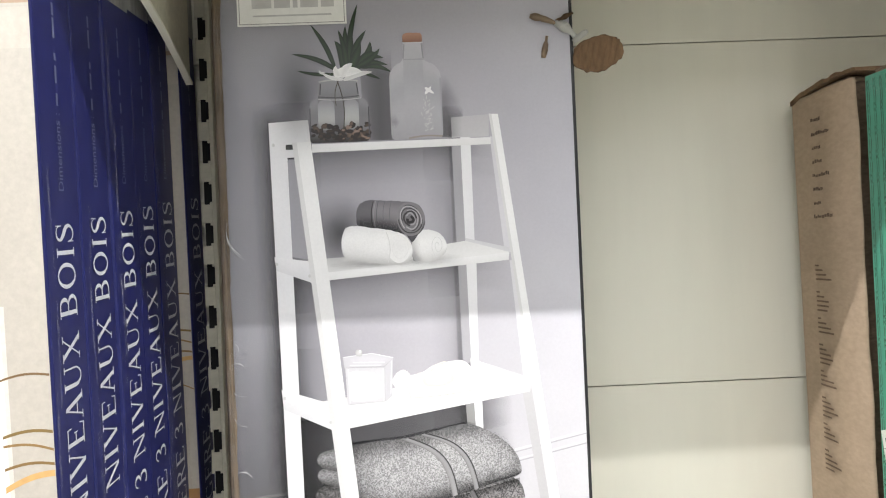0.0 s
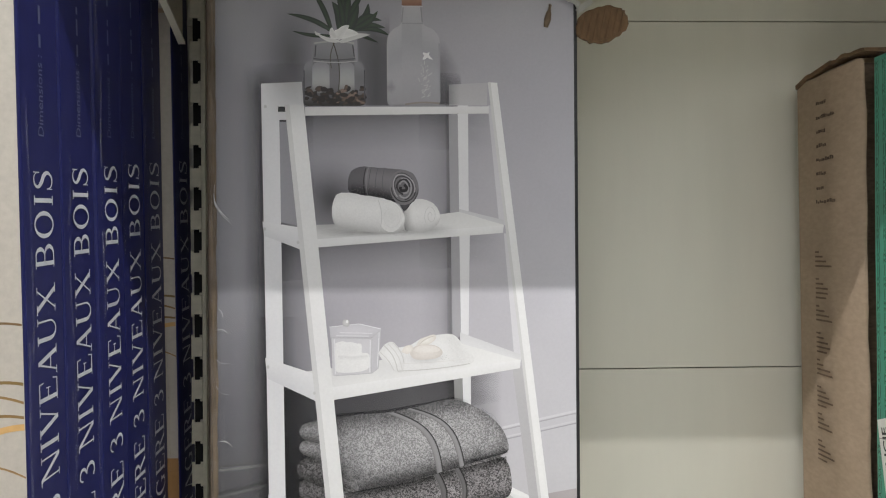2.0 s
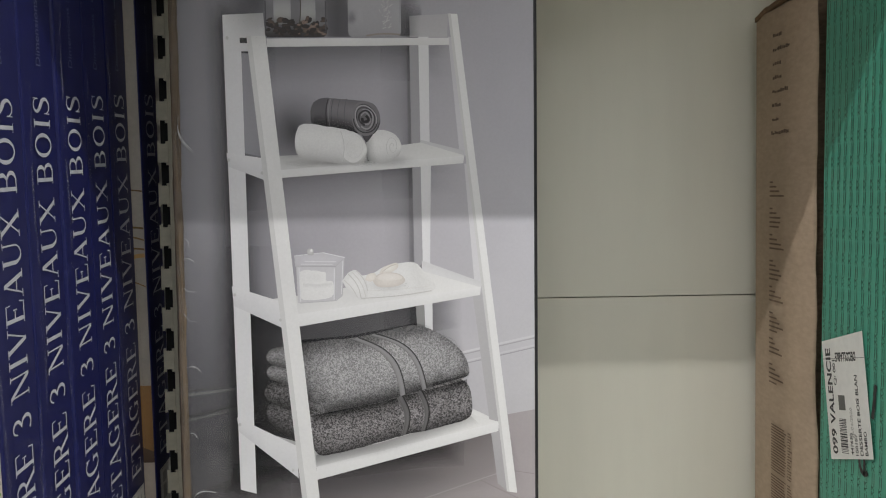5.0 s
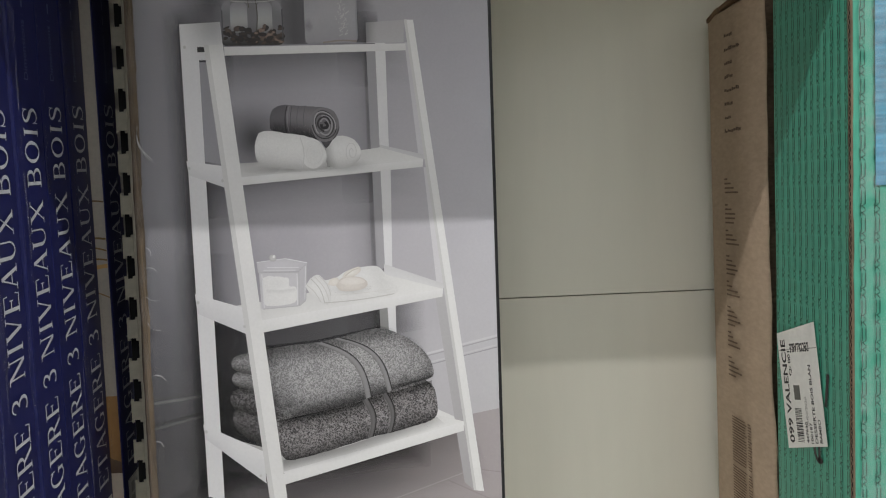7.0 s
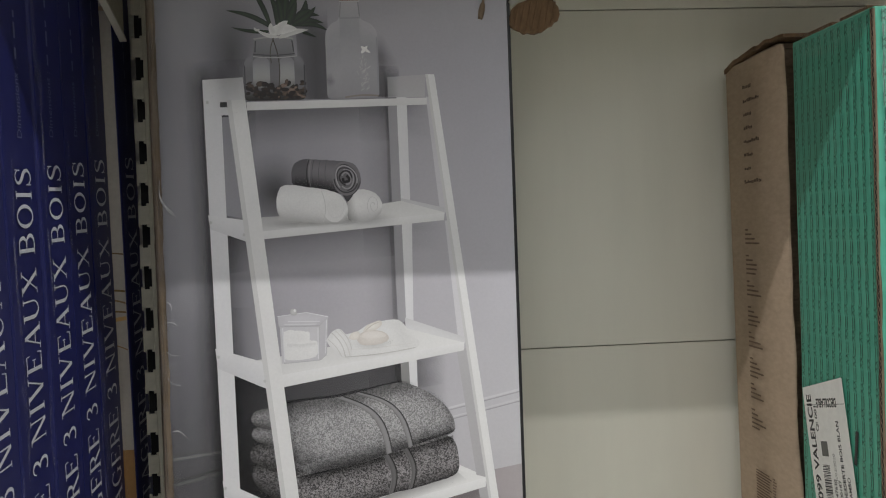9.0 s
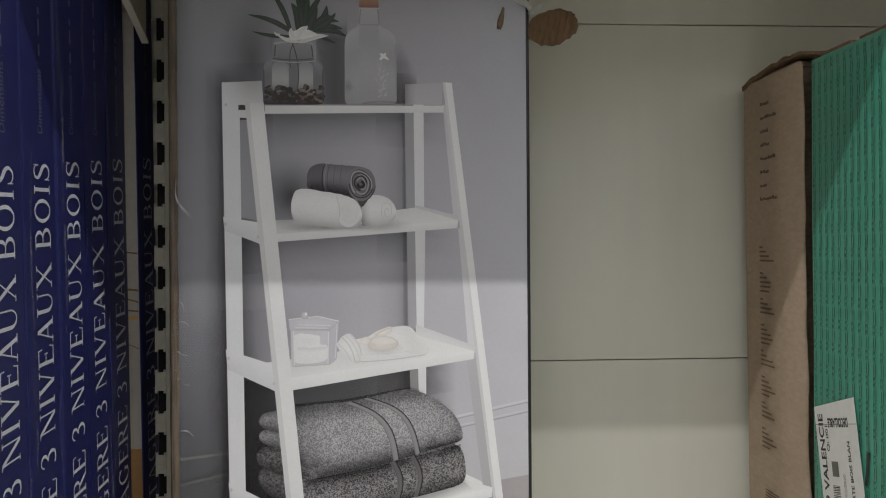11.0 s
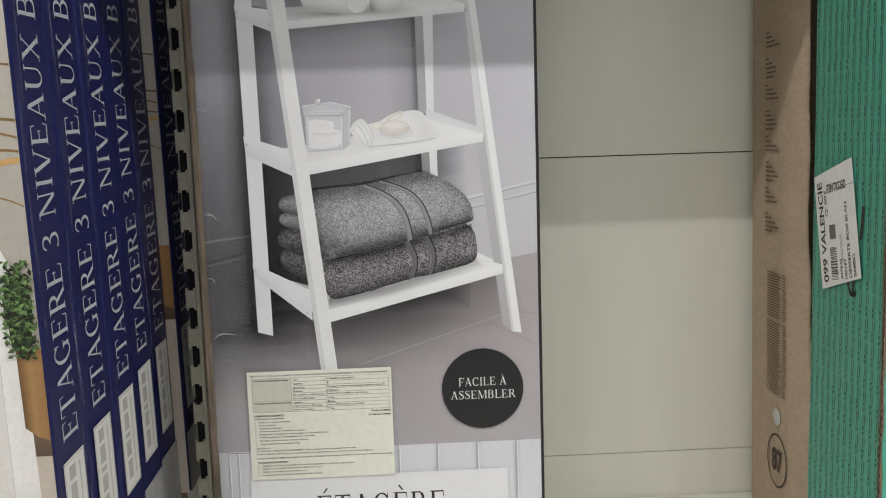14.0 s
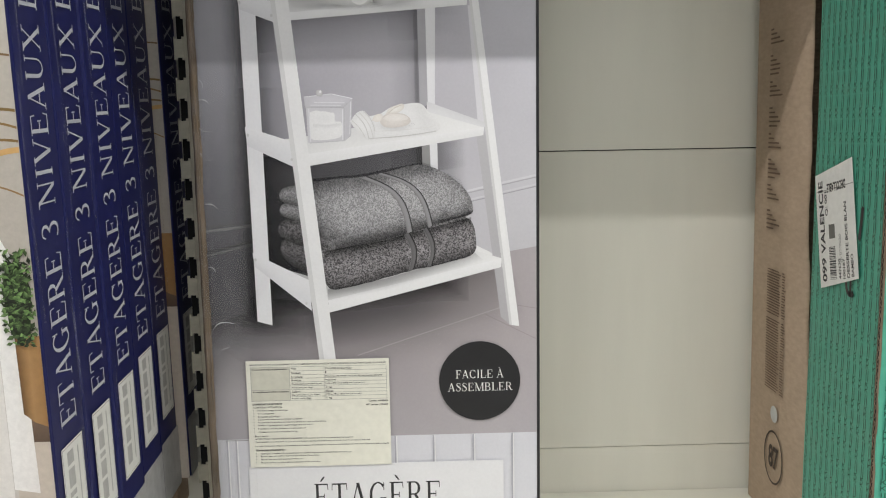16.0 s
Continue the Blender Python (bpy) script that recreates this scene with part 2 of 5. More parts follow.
    g["N"] = (1.08, stem(0.19, 0.062, high=False) + foot(0.12, 1 - FOOT, 0.12) + stem(0.90, 0.062, low=False) + slant(0.17, 1.0, 0.88, 0.0, 0.165))
    g["M"] = (1.32, stem(0.18, 0.062, high=False) + foot(0.13, 1 - FOOT, 0.12) + stem(1.13, STEM) + slant(0.20, 1.0, 0.64, 0.0, 0.165) + slant(1.09, 1.0, 0.66, 0.0, 0.062))
    g["U"] = (1.06, stem(0.22, STEM, 0.34, 1.0, low=False) + stem(0.86, 0.062, 0.34, 1.0, low=False) + arc(0.517, 0.36, 0.372, 0.375, 180, 270) + arc(0.517, 0.36, 0.372, 0.375, 270, 360, thick=0.062))
    g["O"] = (1.08, arc(0.54, 0.5, 0.47, 0.515, 0, 360, 30))
    g["C"] = (1.02, arc(0.55, 0.5, 0.48, 0.515, 48, 312, 26) + bar4(0.845, 0.70, 0.89, 1.0) + bar4(0.86, 0.08, 0.90, 0.20))
    g["G"] = (1.10, arc(0.55, 0.5, 0.48, 0.515, 48, 300, 26) + bar4(0.845, 0.70, 0.89, 1.0) + bar4(0.76, 0.05, 0.90, 0.40) + bar4(0.66, 0.38, 1.0, 0.42))
    bowl = bar4(0.2, 1 - HAIR, 0.48, 1) + arc(0.48, 0.745, 0.30, 0.255, -90, 90) + bar4(0.2, 0.49, 0.48, 0.542)
    g["R"] = (1.02, stem(0.20) + bowl + slant(0.50, 0.50, 0.88, 0.0, 0.17) + foot(0.92, 0, 0.12))
    g["B"] = (0.96, stem(0.20) + bowl + arc(0.50, 0.27, 0.36, 0.27, -90, 90) + bar4(0.2, 0, 0.50, HAIR))
    g["S"] = (0.80, pen([(0.66, 0.78), (0.58, 0.93), (0.40, 0.985), (0.21, 0.91), (0.17, 0.74), (0.36, 0.57), (0.58, 0.44), (0.67, 0.25), (0.56, 0.07), (0.36, 0.015), (0.17, 0.10), (0.10, 0.27)], [0.03, 0.04, 0.055, 0.08, 0.12, 0.16, 0.16, 0.12, 0.08, 0.055, 0.045, 0.03]) + bar4(0.64, 0.70, 0.675, 1.0) + bar4(0.085, 0.0, 0.12, 0.31))
    g["3"] = (0.78, pen([(0.10, 0.78), (0.20, 0.94), (0.38, 0.98), (0.56, 0.88), (0.55, 0.68), (0.34, 0.53)], [0.05, 0.06, 0.06, 0.11, 0.12, 0.05]) + pen([(0.30, 0.545), (0.54, 0.47), (0.64, 0.27), (0.55, 0.08), (0.33, 0.02), (0.10, 0.08)], [0.045, 0.09, 0.14, 0.11, 0.06, 0.09]))
    g["\u00c9"] = (0.92, g["E"][1] + slant(0.40, 1.08, 0.60, 1.27, 0.10))
    g["\u00c8"] = (0.92, g["E"][1] + slant(0.56, 1.08, 0.36, 1.27, 0.10))
    g["\u00c0"] = (1.04, g["A"][1] + slant(0.58, 1.08, 0.38, 1.27, 0.10))
    g[" "] = (0.42, [])
    return g


def serif_lettering(text, size_w, cap, gap=0.05):
    """Roman capitals in the x-z plane, lower left corner at the origin, facing -y; cap is the height of a capital."""
    bm = bmesh.new()
    x, quads = 0.0, []
    for ch in text:
        wide, shapes = GLYPHS[ch]
        quads += [[(x + a, b) for a, b in q] for q in shapes]
        x += wide + gap
    k = size_w / (x - gap)
    for i, q in enumerate(quads):
        bm.faces.new([bm.verts.new((a * k, -0.000004 * (i % 9), b * cap)) for a, b in q])
    for f in bm.faces:
        f.normal_update()
        if f.normal.y > 0:
            f.normal_flip()
    return bm



GLYPHS = serif_glyphs()


def turned(bm, m):
    bmesh.ops.transform(bm, verts=bm.verts[:], matrix=m)
    return bm


def axes(origin, right, up):
    """A pose that lays x along right and z along up."""
    r, u = Vector(right).normalized(), Vector(up).normalized()
    f = u.cross(r)
    return Matrix(((r.x, f.x, u.x, origin[0]), (r.y, f.y, u.y, origin[1]), (r.z, f.z, u.z, origin[2]), (0, 0, 0, 1)))


# ---- structure ----
def structure(name, bm, material, label, category):
    return tagged(part(name, bm, material), label, category, "", "structure")


structure("floor", block(-4, 5, -6, 0.6, -0.05, 0), M_FLOOR, "pale polished shop floor of the aisle", "floor")
structure("ceiling", block(-4, 5, -6, 0.6, 3.6, 3.65), M_CEILING, "white shop ceiling above the aisle", "ceiling")
structure("wall_north", block(-4, 5, 0.5, 0.6, 0, 3.6), M_WALL, "pale plain wall behind the shelving", "wall")
structure("wall_south", block(-4, 5, -6.1, -6, 0, 3.6), M_WALL, "pale plain wall across the aisle", "wall")
structure("wall_west", block(-4.1, -4, -6, 0.6, 0, 3.6), M_WALL, "pale plain wall closing the aisle", "wall")
structure("wall_east", block(5, 5.1, -6, 0.6, 0, 3.6), M_WALL, "pale plain wall closing the aisle", "wall")

# ---- gondola shelving ----
PANEL_Y = 0.157
gondola = thing("shelving_bay", pose(0, PANEL_Y, 0), "cream painted steel back panels of a shop shelving bay", "shelving")
SEAMS = [0.20, 0.6625, 1.0697, 1.502, 1.93, 2.35]
for z0, z1 in zip(SEAMS, SEAMS[1:]):
    gap = 0.0003 if z0 < 0.5 else 0.0007
    part("back_panel", block(-0.047, 1.28, 0, 0.012, z0 + 0.0007, z1 - gap, 0.0004), M_CREAM, gondola)
    part("back_panel", block(-1.4, -0.050, 0.03, 0.042, z0 + 0.0007, z1 - gap, 0.0004), M_CREAM, gondola)
part("backing", block(-0.047, 1.28, 0.0125, 0.016, 0.1, 2.4), M_DARK, gondola, "near-black sheet painted as the dark behind the panel joints")


def upright():
    post = thing("shelving_upright", pose(-0.0565, 0.125, 0), "cream slotted steel upright post of the shop shelving", "upright")
    part("side_strip", block(0.0135, 0.0185, 0, 0.03, 0.02, 2.4, 0.0008), M_POST, post)
    # the darkness inside the slots is a near-black strip
    part("slot_back", block(-0.001, 0.0135, 0.022, 0.026, 0.02, 2.4), M_DARK, post, "near-black strip painted as the dark inside the slots")
    bm = block(0.0005, 0.0135, 0, 0.0025, 0.0, 0.0225, 0.0006)
    for x in (0.0005, 0.0105):
        block(x, x + 0.003, 0.0003, 0.0022, -0.003, 0.0, bm=bm)
        block(x, x + 0.003, 0.0003, 0.0022, 0.0225, 0.0255, bm=bm)
    first = part("slot_bridge", bm, M_POST, post)
    for k in range(27):
        ob = first if k == 0 else new("slot_bridge", first.data)
        ob.parent = post
        ob.location.z = 0.5655 + 0.0270 + 0.0502 * k
    return post


upright()
base = thing("bottom_shelf", pose(0.6, 0, 0.6), "cream steel shelf that carries the cartons", "shelf")
part("tray", block(-0.63, 0.66, -0.34, 0.155, -0.03, 0, 0.003), M_CREAM, base)
base2 = thing("bottom_shelf", pose(-0.75, 0, 0.6), "cream steel shelf that carries the blue cartons", "shelf")
part("tray", block(-0.66, 0.66, -0.36, 0.155, -0.034, -0.004, 0.003), M_CREAM, base2)

top = thing("upper_shelf", pose(0.6, 0, 1.578), "cream steel shelf above the cartons", "shelf")
part("tray", block(-0.655, 0.66, -0.318, 0.155, 0.036, 0.06, 0.003), M_CREAM, top)
part("front_lip", block(-0.655, 0.66, -0.322, -0.318, 0.0, 0.062, 0.001), M_CREAM, top)
part("rear_rail", block(-0.652, 0.66, 0.02, 0.05, -0.010, 0.0355, 0.004, seg=3), M_CREAM, top)

top2 = thing("upper_shelf", pose(-0.75, 0, 1.578), "cream steel shelf above the blue cartons", "shelf")
part("tray", block(-0.65, 0.686, -0.318, 0.155, 0.036, 0.06, 0.003), M_CREAM, top2)
part("front_lip", block(-0.65, 0.686, -0.322, -0.318, 0.0, 0.062, 0.001), M_CREAM, top2)

# ---- bracket under the upper shelf ----
bracket = thing("shelf_bracket", pose(-0.06, 0.105, 1.465), "cream curved steel bracket of the upper shelf", "bracket")
bm = bmesh.new()
N = 14
low = []
for i in range(N + 1):
    u = 0.365 * i / N
    y, z = -u, 0.414 * u - 0.561 * u * u
    low.append((y, z))
for x in (-0.0015, 0.0015):
    a = [bm.verts.new((x, y, z)) for y, z in low]
    b = [bm.verts.new((x, y, 0.16)) for y, z in low]
    for i in range(N):
        bm.faces.new((a[i], a[i + 1], b[i + 1], b[i]))
part("web", bm, M_POST, bracket)
bm = bmesh.new()
rows = [[bm.verts.new((x, y, z - 0.002)) for y, z in low] for x in (-0.0035, 0.0045)]
rows += [[bm.verts.new((x, y, z - 0.005)) for y, z in low] for x in (-0.0035, 0.0045)]
for i in range(N):
    bm.faces.new((rows[0][i], rows[0][i + 1], rows[1][i + 1], rows[1][i]))
    bm.faces.new((rows[2][i], rows[2][i + 1], rows[3][i + 1], rows[3][i]))
    bm.faces.new((rows[1][i], rows[1][i + 1], rows[3][i + 1], rows[3][i]))
    bm.faces.new((rows[0][i], rows[0][i + 1], rows[2][i + 1], rows[2][i]))
part("flange", bm, M_CREAM, bracket)

# ---- big carton with the photograph ----
W, H = 0.38, 0.96
carton_ob = thing("shelf_carton", pose(0, 0, 0.6), "tall flat carton printed with a photo of a white ladder shelf", "carton")
part("body", turned(carton(W + 0.008, 0.078, H, 0.003, 1), pose(-0.0065, 0.002, 0)), M_KRAFT, carton_ob, "brown cardboard with worn edges")
LAYER, PRINT = [0], [None]
Z0 = 0.6


def paint(name, sections, material=None, label=""):
    """A flat printed shape: a strip through cross-sections of (x mm, z mm, ink) points."""
    LAYER[0] += 1
    bm = bmesh.new()
    cl = bm.loops.layers.float_color.new("ink")
    y = -0.0002 - 0.000005 * LAYER[0]
    grid = [[(bm.verts.new((x / 1000, y, z / 1000 - Z0)), c) for x, z, c in s] for s in sections]
    for s, t in zip(grid, grid[1:]):
        for k in range(len(s) - 1):
            q = (s[k], s[k + 1], t[k + 1], t[k])
            f = bm.faces.new([v for v, _ in q])
            for lp, (_, c) in zip(f.loops, q):
                lp[cl] = c
    bmesh.ops.recalc_face_normals(bm, faces=bm.faces[:])
    if sum(f.normal.y for f in bm.faces) > 0:
        bmesh.ops.reverse_faces(bm, faces=bm.faces[:])
    ob = part(name, bm, material or M_INK, PRINT[0] or carton_ob, label)
    PRINT[0] = PRINT[0] or ob
    return ob


def quad(name, a, b, c, d, shade, shade2=None, material=None):
    """A printed board: a-b is its upper edge, d-c its lower edge."""
    s2 = shade2 or shade
    return paint(name, [[(*a, shade), (*b, shade)], [(*d, s2), (*c, s2)]], material)


# room in the photograph: wall, floor, white boards at the foot
G = ink
paint("front_print", [[(0, 1559, G(140, 139, 147)), (120, 1559, G(152, 151, 159)), (260, 1559, G(168, 167, 175)), (380, 1559, G(174, 173, 182))],
                      [(0, 1380, G(138, 137, 145)), (120, 1380, G(152, 150, 158)), (260, 1380, G(175, 173, 181)), (380, 1380, G(184, 183, 192))],
                      [(0, 1180, G(150, 149, 156)), (120, 1180, G(170, 168, 175)), (260, 1180, G(186, 184, 191)), (380, 1180, G(196, 195, 202))],
                      [(0, 960, G(156, 155, 162)), (120, 960, G(152, 151, 157)), (260, 1010, G(190, 188, 194)), (380, 1044, G(200, 199, 204))],
                      [(0, 860, G(158, 156, 161)), (120, 880, G(158, 156, 160)), (260, 940, G(190, 188, 193)), (380, 966, G(196, 195, 199))]], None, "glossy photo print of a white ladder shelf in a grey room")
paint("printed_floor", [[(0, 880, G(132, 130, 134)), (150, 935, G(121, 117, 121)), (280, 950, G(159, 151, 153)), (380, 966, G(172, 166, 168))],
                        [(0, 800, G(163, 158, 161)), (150, 850, G(156, 149, 152)), (280, 850, G(168, 161, 163)), (380, 860, G(174, 167, 169))],
                        [(0, 744, G(163, 159, 163)), (150, 744, G(168, 163, 167)), (280, 744, G(172, 167, 170)), (380, 744, G(176, 171, 175))]])
paint("printed_board_field", [[(0, 744, G(208, 208, 214)), (380, 744, G(212, 212, 218))], [(0, 601, G(206, 206, 212)), (380, 601, G(212, 212, 218))]])
WHITE, WARM = G(237, 237, 239), G(228, 227, 229)


def tube(name, spans, shades, material, label=""):
    """A printed rounded form: spans of (x, top, bottom), shaded from top to bottom."""
    tones = eased([tuple(c) for c in shades], 4)
    n = len(tones)
    spans = eased(spans, 5)
    wob = random.Random(len(spans) * 7 + int(spans[0][0]))
    fuzz = 0.35 if material in (M_TERRY, M_KNIT) else 0.0
    spans = [(x, t + wob.uniform(-fuzz, fuzz), b + wob.uniform(-fuzz, fuzz)) for x, t, b in spans]
    return paint(name, [[(x, t + (b - t) * k / (n - 1), tones[k]) for k in range(n)] for x, t, b in spans], material, label)


def tone(a, v=0.012):
    return (v, v, v * 1.15, a)


def soft(rows):
    """A soft-edged dark tone of the photograph: rows of (x, z, strength)."""
    return paint("printed_tone", [[(x, z, tone(a)) for x, z, a in r] for r in rows], M_SOFT)


def soft_oval(cx, cz, rx, rz, strength, n=24):
    rings = []
    for i in range(n + 1):
        a = 2 * math.pi * i / n
        rings.append([(cx + rx * q * math.cos(a), cz + rz * q * math.sin(a), tone(strength * (1 - q) ** 1.3 if q < 1 else 0.0)) for q in (0.0005, 0.25, 0.5, 0.75, 1.0)])
    return paint("printed_tone", rings, M_SOFT)


def stroke(name, points, width, colour, material=None):
    """A printed line of an even width through points."""
    out = []
    for i, (x, z) in enumerate(points):
        xa, za = points[max(0, i - 1)]
        xb, zb = points[min(len(points) - 1, i + 1)]
        d = max(1e-6, math.hypot(xb - xa, zb - za))
        nx, nz = -(zb - za) / d * width / 2, (xb - xa) / d * width / 2
        out.append([(x + nx, z + nz, colour), (x - nx, z - nz, colour)])
    return paint(name, out, material)


def oval(name, cx, cz, rx, rz, inner, outer, material=None, n=28, turn=0.0):
    ring = []
    for i in range(n + 1):
        a = 2 * math.pi * i / n
        x, z = rx * math.cos(a), rz * math.sin(a)
        ca, sa = math.cos(turn), math.sin(turn)
        ring.append([(cx + (x * ca - z * sa) * 0.002, cz + (x * sa + z * ca) * 0.002, inner), (cx + (x * ca - z * sa), cz + (x * sa + z * ca), outer)])
    return paint(name, ring, material)


def bend(a, b, sag, n=10):
    """Points from a to b, bowed sideways by sag."""
    (xa, za), (xb, zb) = a, b
    d = math.hypot(xb - xa, zb - za)
    nx, nz = -(zb - za) / d, (xb - xa) / d
    return [(xa + (xb - xa) * i / n + nx * sag * math.sin(math.pi * i / n), za + (zb - za) * i / n + nz * sag * math.sin(math.pi * i / n)) for i in range(n + 1)]


def leaf(name, a, b, width, sag, c1, c2):
    pts = bend(a, b, sag)
    out = []
    for i, (x, z) in enumerate(pts):
        u = i / (len(pts) - 1)
        w = width * 1.75 * (u + 0.03) ** 0.6 * (1 - u) ** 0.85
        xa, za = pts[max(0, i - 1)]
        xb, zb = pts[min(len(pts) - 1, i + 1)]
        d = math.hypot(xb - xa, zb - za)
        nx, nz = -(zb - za) / d * w / 2, (xb - xa) / d * w / 2
        out.append([(x + nx, z + nz, c1), (x, z, c2), (x - nx, z - nz, c1)])
    return paint(name, out, M_KNIT)


def blob(name, outline, inner, outer, material=None, smooth=True):
    """A printed rounded patch: an outline shaded from its middle to its rim."""
    pts = eased(outline + [outline[0]], 4) if smooth else outline + [outline[0]]
    cx, cz = sum(p[0] for p in outline) / len(outline), sum(p[1] for p in outline) / len(outline)
    def between(q):
        return tuple(a + (b - a) * q for a, b in zip(inner, outer))
    return paint(name, [[(cx + (x - cx) * q, cz + (z - cz) * q, between(q ** 2)) for q in (0.002, 0.4, 0.7, 0.88, 1.0)] for x, z in pts], material or M_KNIT)


# skirting of the photographed wall, tile joints of its floor
for za, zb, w, c in ((994, 1000, 2.0, G(148)), (990, 996, 3.0, G(196)), (966, 978, 3.0, G(140)), (962, 974, 2.5, G(185))):
    stroke("printed_skirting", [(0, za), (54, zb)], w, c)
for za, zb, w, c in ((1031, 1048, 2.2, G(210, 209, 213)), (1028.5, 1045.5, 1.2, G(170, 169, 174)), (1020.5, 1037.5, 1.6, G(206, 205, 209)), (1018, 1035, 1.2, G(164, 163, 168))):
    stroke("printed_skirting", [(300, za), (380, zb)], w, c)
stroke("printed_joint", [(0, 866), (62, 818)], 1.3, G(140, 134, 136))
stroke("printed_joint", [(170, 842), (352, 900)], 0.8, G(188, 182, 183))
stroke("printed_joint", [(318, 888), (380, 856)], 1.0, G(158, 150, 152))
stroke("printed_joint", [(352, 898), (380, 893)], 0.9, G(158, 150, 152))
# soft tones that the photographed shelf throws on its wall and floor
soft([[(10, z, 0), (30, z, 0.08 * k), (41, z, 0.30 * k), (52, z, 0.6 * k), (70, z, 0.4 * k), (84, z, 0.18 * k), (104, z, 0.0)] for z, k in ((1415, 0), (1385, 1), (1240, 1), (1110, 1), (985, 1), (900, 1), (868, 0))])
soft([[(214, z, 0), (234, z, 0.10 * k), (242, z, 0.20 * k), (243.5, z, 0.36 * k), (259, z, 0.46 * k)] for z, k in ((1405, 0), (1384, 1), (1240, 1), (1110, 1), (1050, 1))])
for z, sl in ((1362, 0.015), (1228, 0.07), (1070, 0.13)):
    soft([[(x, z + sl * (x - 80) - d, a * m) for x, m in ((60, 1.0), (150, 0.85), (240, 0.9), (300, 0.0))] for d, a in ((-4, 0.40), (6, 0.34), (18, 0.18), (40, 0.0))])
soft([[(62, z, a), (110, z, a), (180, z + 6, a), (258, z + 14, a * 0.9), (300, z + 14, 0.0)] for z, a in ((1082, 0.42), (1050, 0.55), (1010, 0.72), (960, 0.82), (920, 0.78), (890, 0.0))])
soft([[(50, 915, 0.2), (130, 905, 0.58), (230, 925, 0.58), (338, 945, 0.28), (356, 930, 0)], [(44, 890, 0.12), (130, 878, 0.44), (230, 898, 0.44), (338, 918, 0.16), (362, 905, 0)], [(30, 872, 0.0), (130, 850, 0.14), (230, 862, 0.14), (338, 880, 0.05), (370, 880, 0)], [(10, 850, 0), (130, 822, 0), (230, 830, 0), (338, 850, 0), (372, 850, 0)]])

soft([[(0, z, a), (30, z, a), (66, z, a * 0.8), (110, z, 0)] for z, a in ((1150, 0), (1060, 0.20), (960, 0.46), (890, 0.50), (850, 0.16), (800, 0.0))])
soft([[(0, z, 0.25), (8, z, 0.1), (22, z, 0.0)] for z in (1558, 602)])

# the photographed ladder shelf, from its back to its front
for a, b, c, d in (((255, 1376), (266, 1376), (266, 1258), (256, 1260)), ((256, 1234), (267, 1234), (265, 1128), (257, 1130)), ((258, 1086), (267, 1088), (267, 1054), (259, 1054))):
    quad("printed_leg", a, b, c, d, G(228, 228, 230), G(224, 224, 227))
quad("printed_leg_side", (245.5, 1362), (255, 1362), (256, 1259), (246.5, 1256), G(160, 159, 164), G(168, 167, 172))
quad("printed_leg_side", (247, 1234), (256, 1235), (257, 1129), (248, 1122), G(164, 163, 168), G(172, 171, 176))
quad("printed_leg_side", (249, 1090), (258, 1092), (259, 1054), (250, 1052), G(150), G(140))
quad("printed_end_panel", (246, 1393), (287, 1395), (286, 1371), (246, 1371), G(186, 185, 189), G(192, 191, 195))
quad("printed_end_panel", (287, 1371), (292, 1371), (306, 1244), (298, 1247), G(206, 205, 210), G(212, 211, 216))
quad("printed_end_panel", (303, 1236), (310, 1236), (322, 1102), (313, 1106), G(214, 213, 217), G(219, 218, 222))
quad("printed_rail", (256, 1262), (303, 1250), (303, 1243), (256, 1254), G(206, 206, 209), G(214, 214, 217))
quad("printed_rail", (256, 1132), (320, 1108), (320, 1101), (256, 1120), G(214, 214, 216), G(224, 224, 226))
quad("printed_rail", (302, 972), (326, 960), (337, 951), (300, 962), G(228), G(232))
quad("printed_leg_side", (311, 1094), (321, 1096), (347, 875), (337, 884), G(188, 187, 190), G(176, 174, 177))
paint("printed_shelf_top", [[(104, 1246, G(212)), (170, 1248, G(216)), (256, 1259, G(222)), (303, 1245, G(228))], [(106, 1229, G(222)), (170, 1235, G(228)), (256, 1241, G(232)), (303, 1244, G(233))]])
paint("printed_shelf_top", [[(70, 1090, G(222)), (122, 1096, G(220)), (200, 1108, G(224)), (258, 1120, G(228)), (320, 1102, G(232))], [(100, 1066, G(230)), (124, 1074, G(232)), (200, 1086, G(234)), (258, 1093, G(236)), (320, 1101, G(236))]])
paint("printed_shelf_top", [[(70, 952, G(178)), (136, 930, G(176)), (230, 948, G(190)), (302, 964, G(222)), (338, 953, G(230))], [(112, 906, G(212)), (138, 907, G(222)), (230, 928, G(228)), (302, 944, G(233)), (338, 952, G(234))]])
quad("printed_shelf_edge", (95, 1369.5), (288, 1370), (288, 1362.5), (95, 1360.5), WARM, G(222))
quad("printed_shelf_edge", (107, 1231), (303, 1244.5), (302, 1236.5), (108, 1222.5), WHITE, G(228))
quad("printed_shelf_edge", (122, 1076), (320, 1102.5), (319, 1093.5), (123, 1062.5), WHITE, G(230))
quad("printed_shelf_edge", (138, 908), (338.5, 952.5), (338, 942.5), (139, 893.5), WHITE, G(230))
quad("printed_leg", (49.5, 1393), (68, 1394), (73, 880), (56, 885), G(226, 226, 229), G(230, 230, 232))
quad("printed_end_panel", (49.5, 1394), (92, 1396), (95, 1356), (52, 1356), G(230, 230, 232), G(224, 224, 227))
quad("printed_slot", (67, 1370), (75.5, 1370), (75.5, 1364.5), (67, 1364.5), G(48), G(58))
quad("printed_gap", (68.5, 1354), (76, 1354), (90, 1245), (69.5, 1249), G(150, 149, 156), G(158, 157, 163))
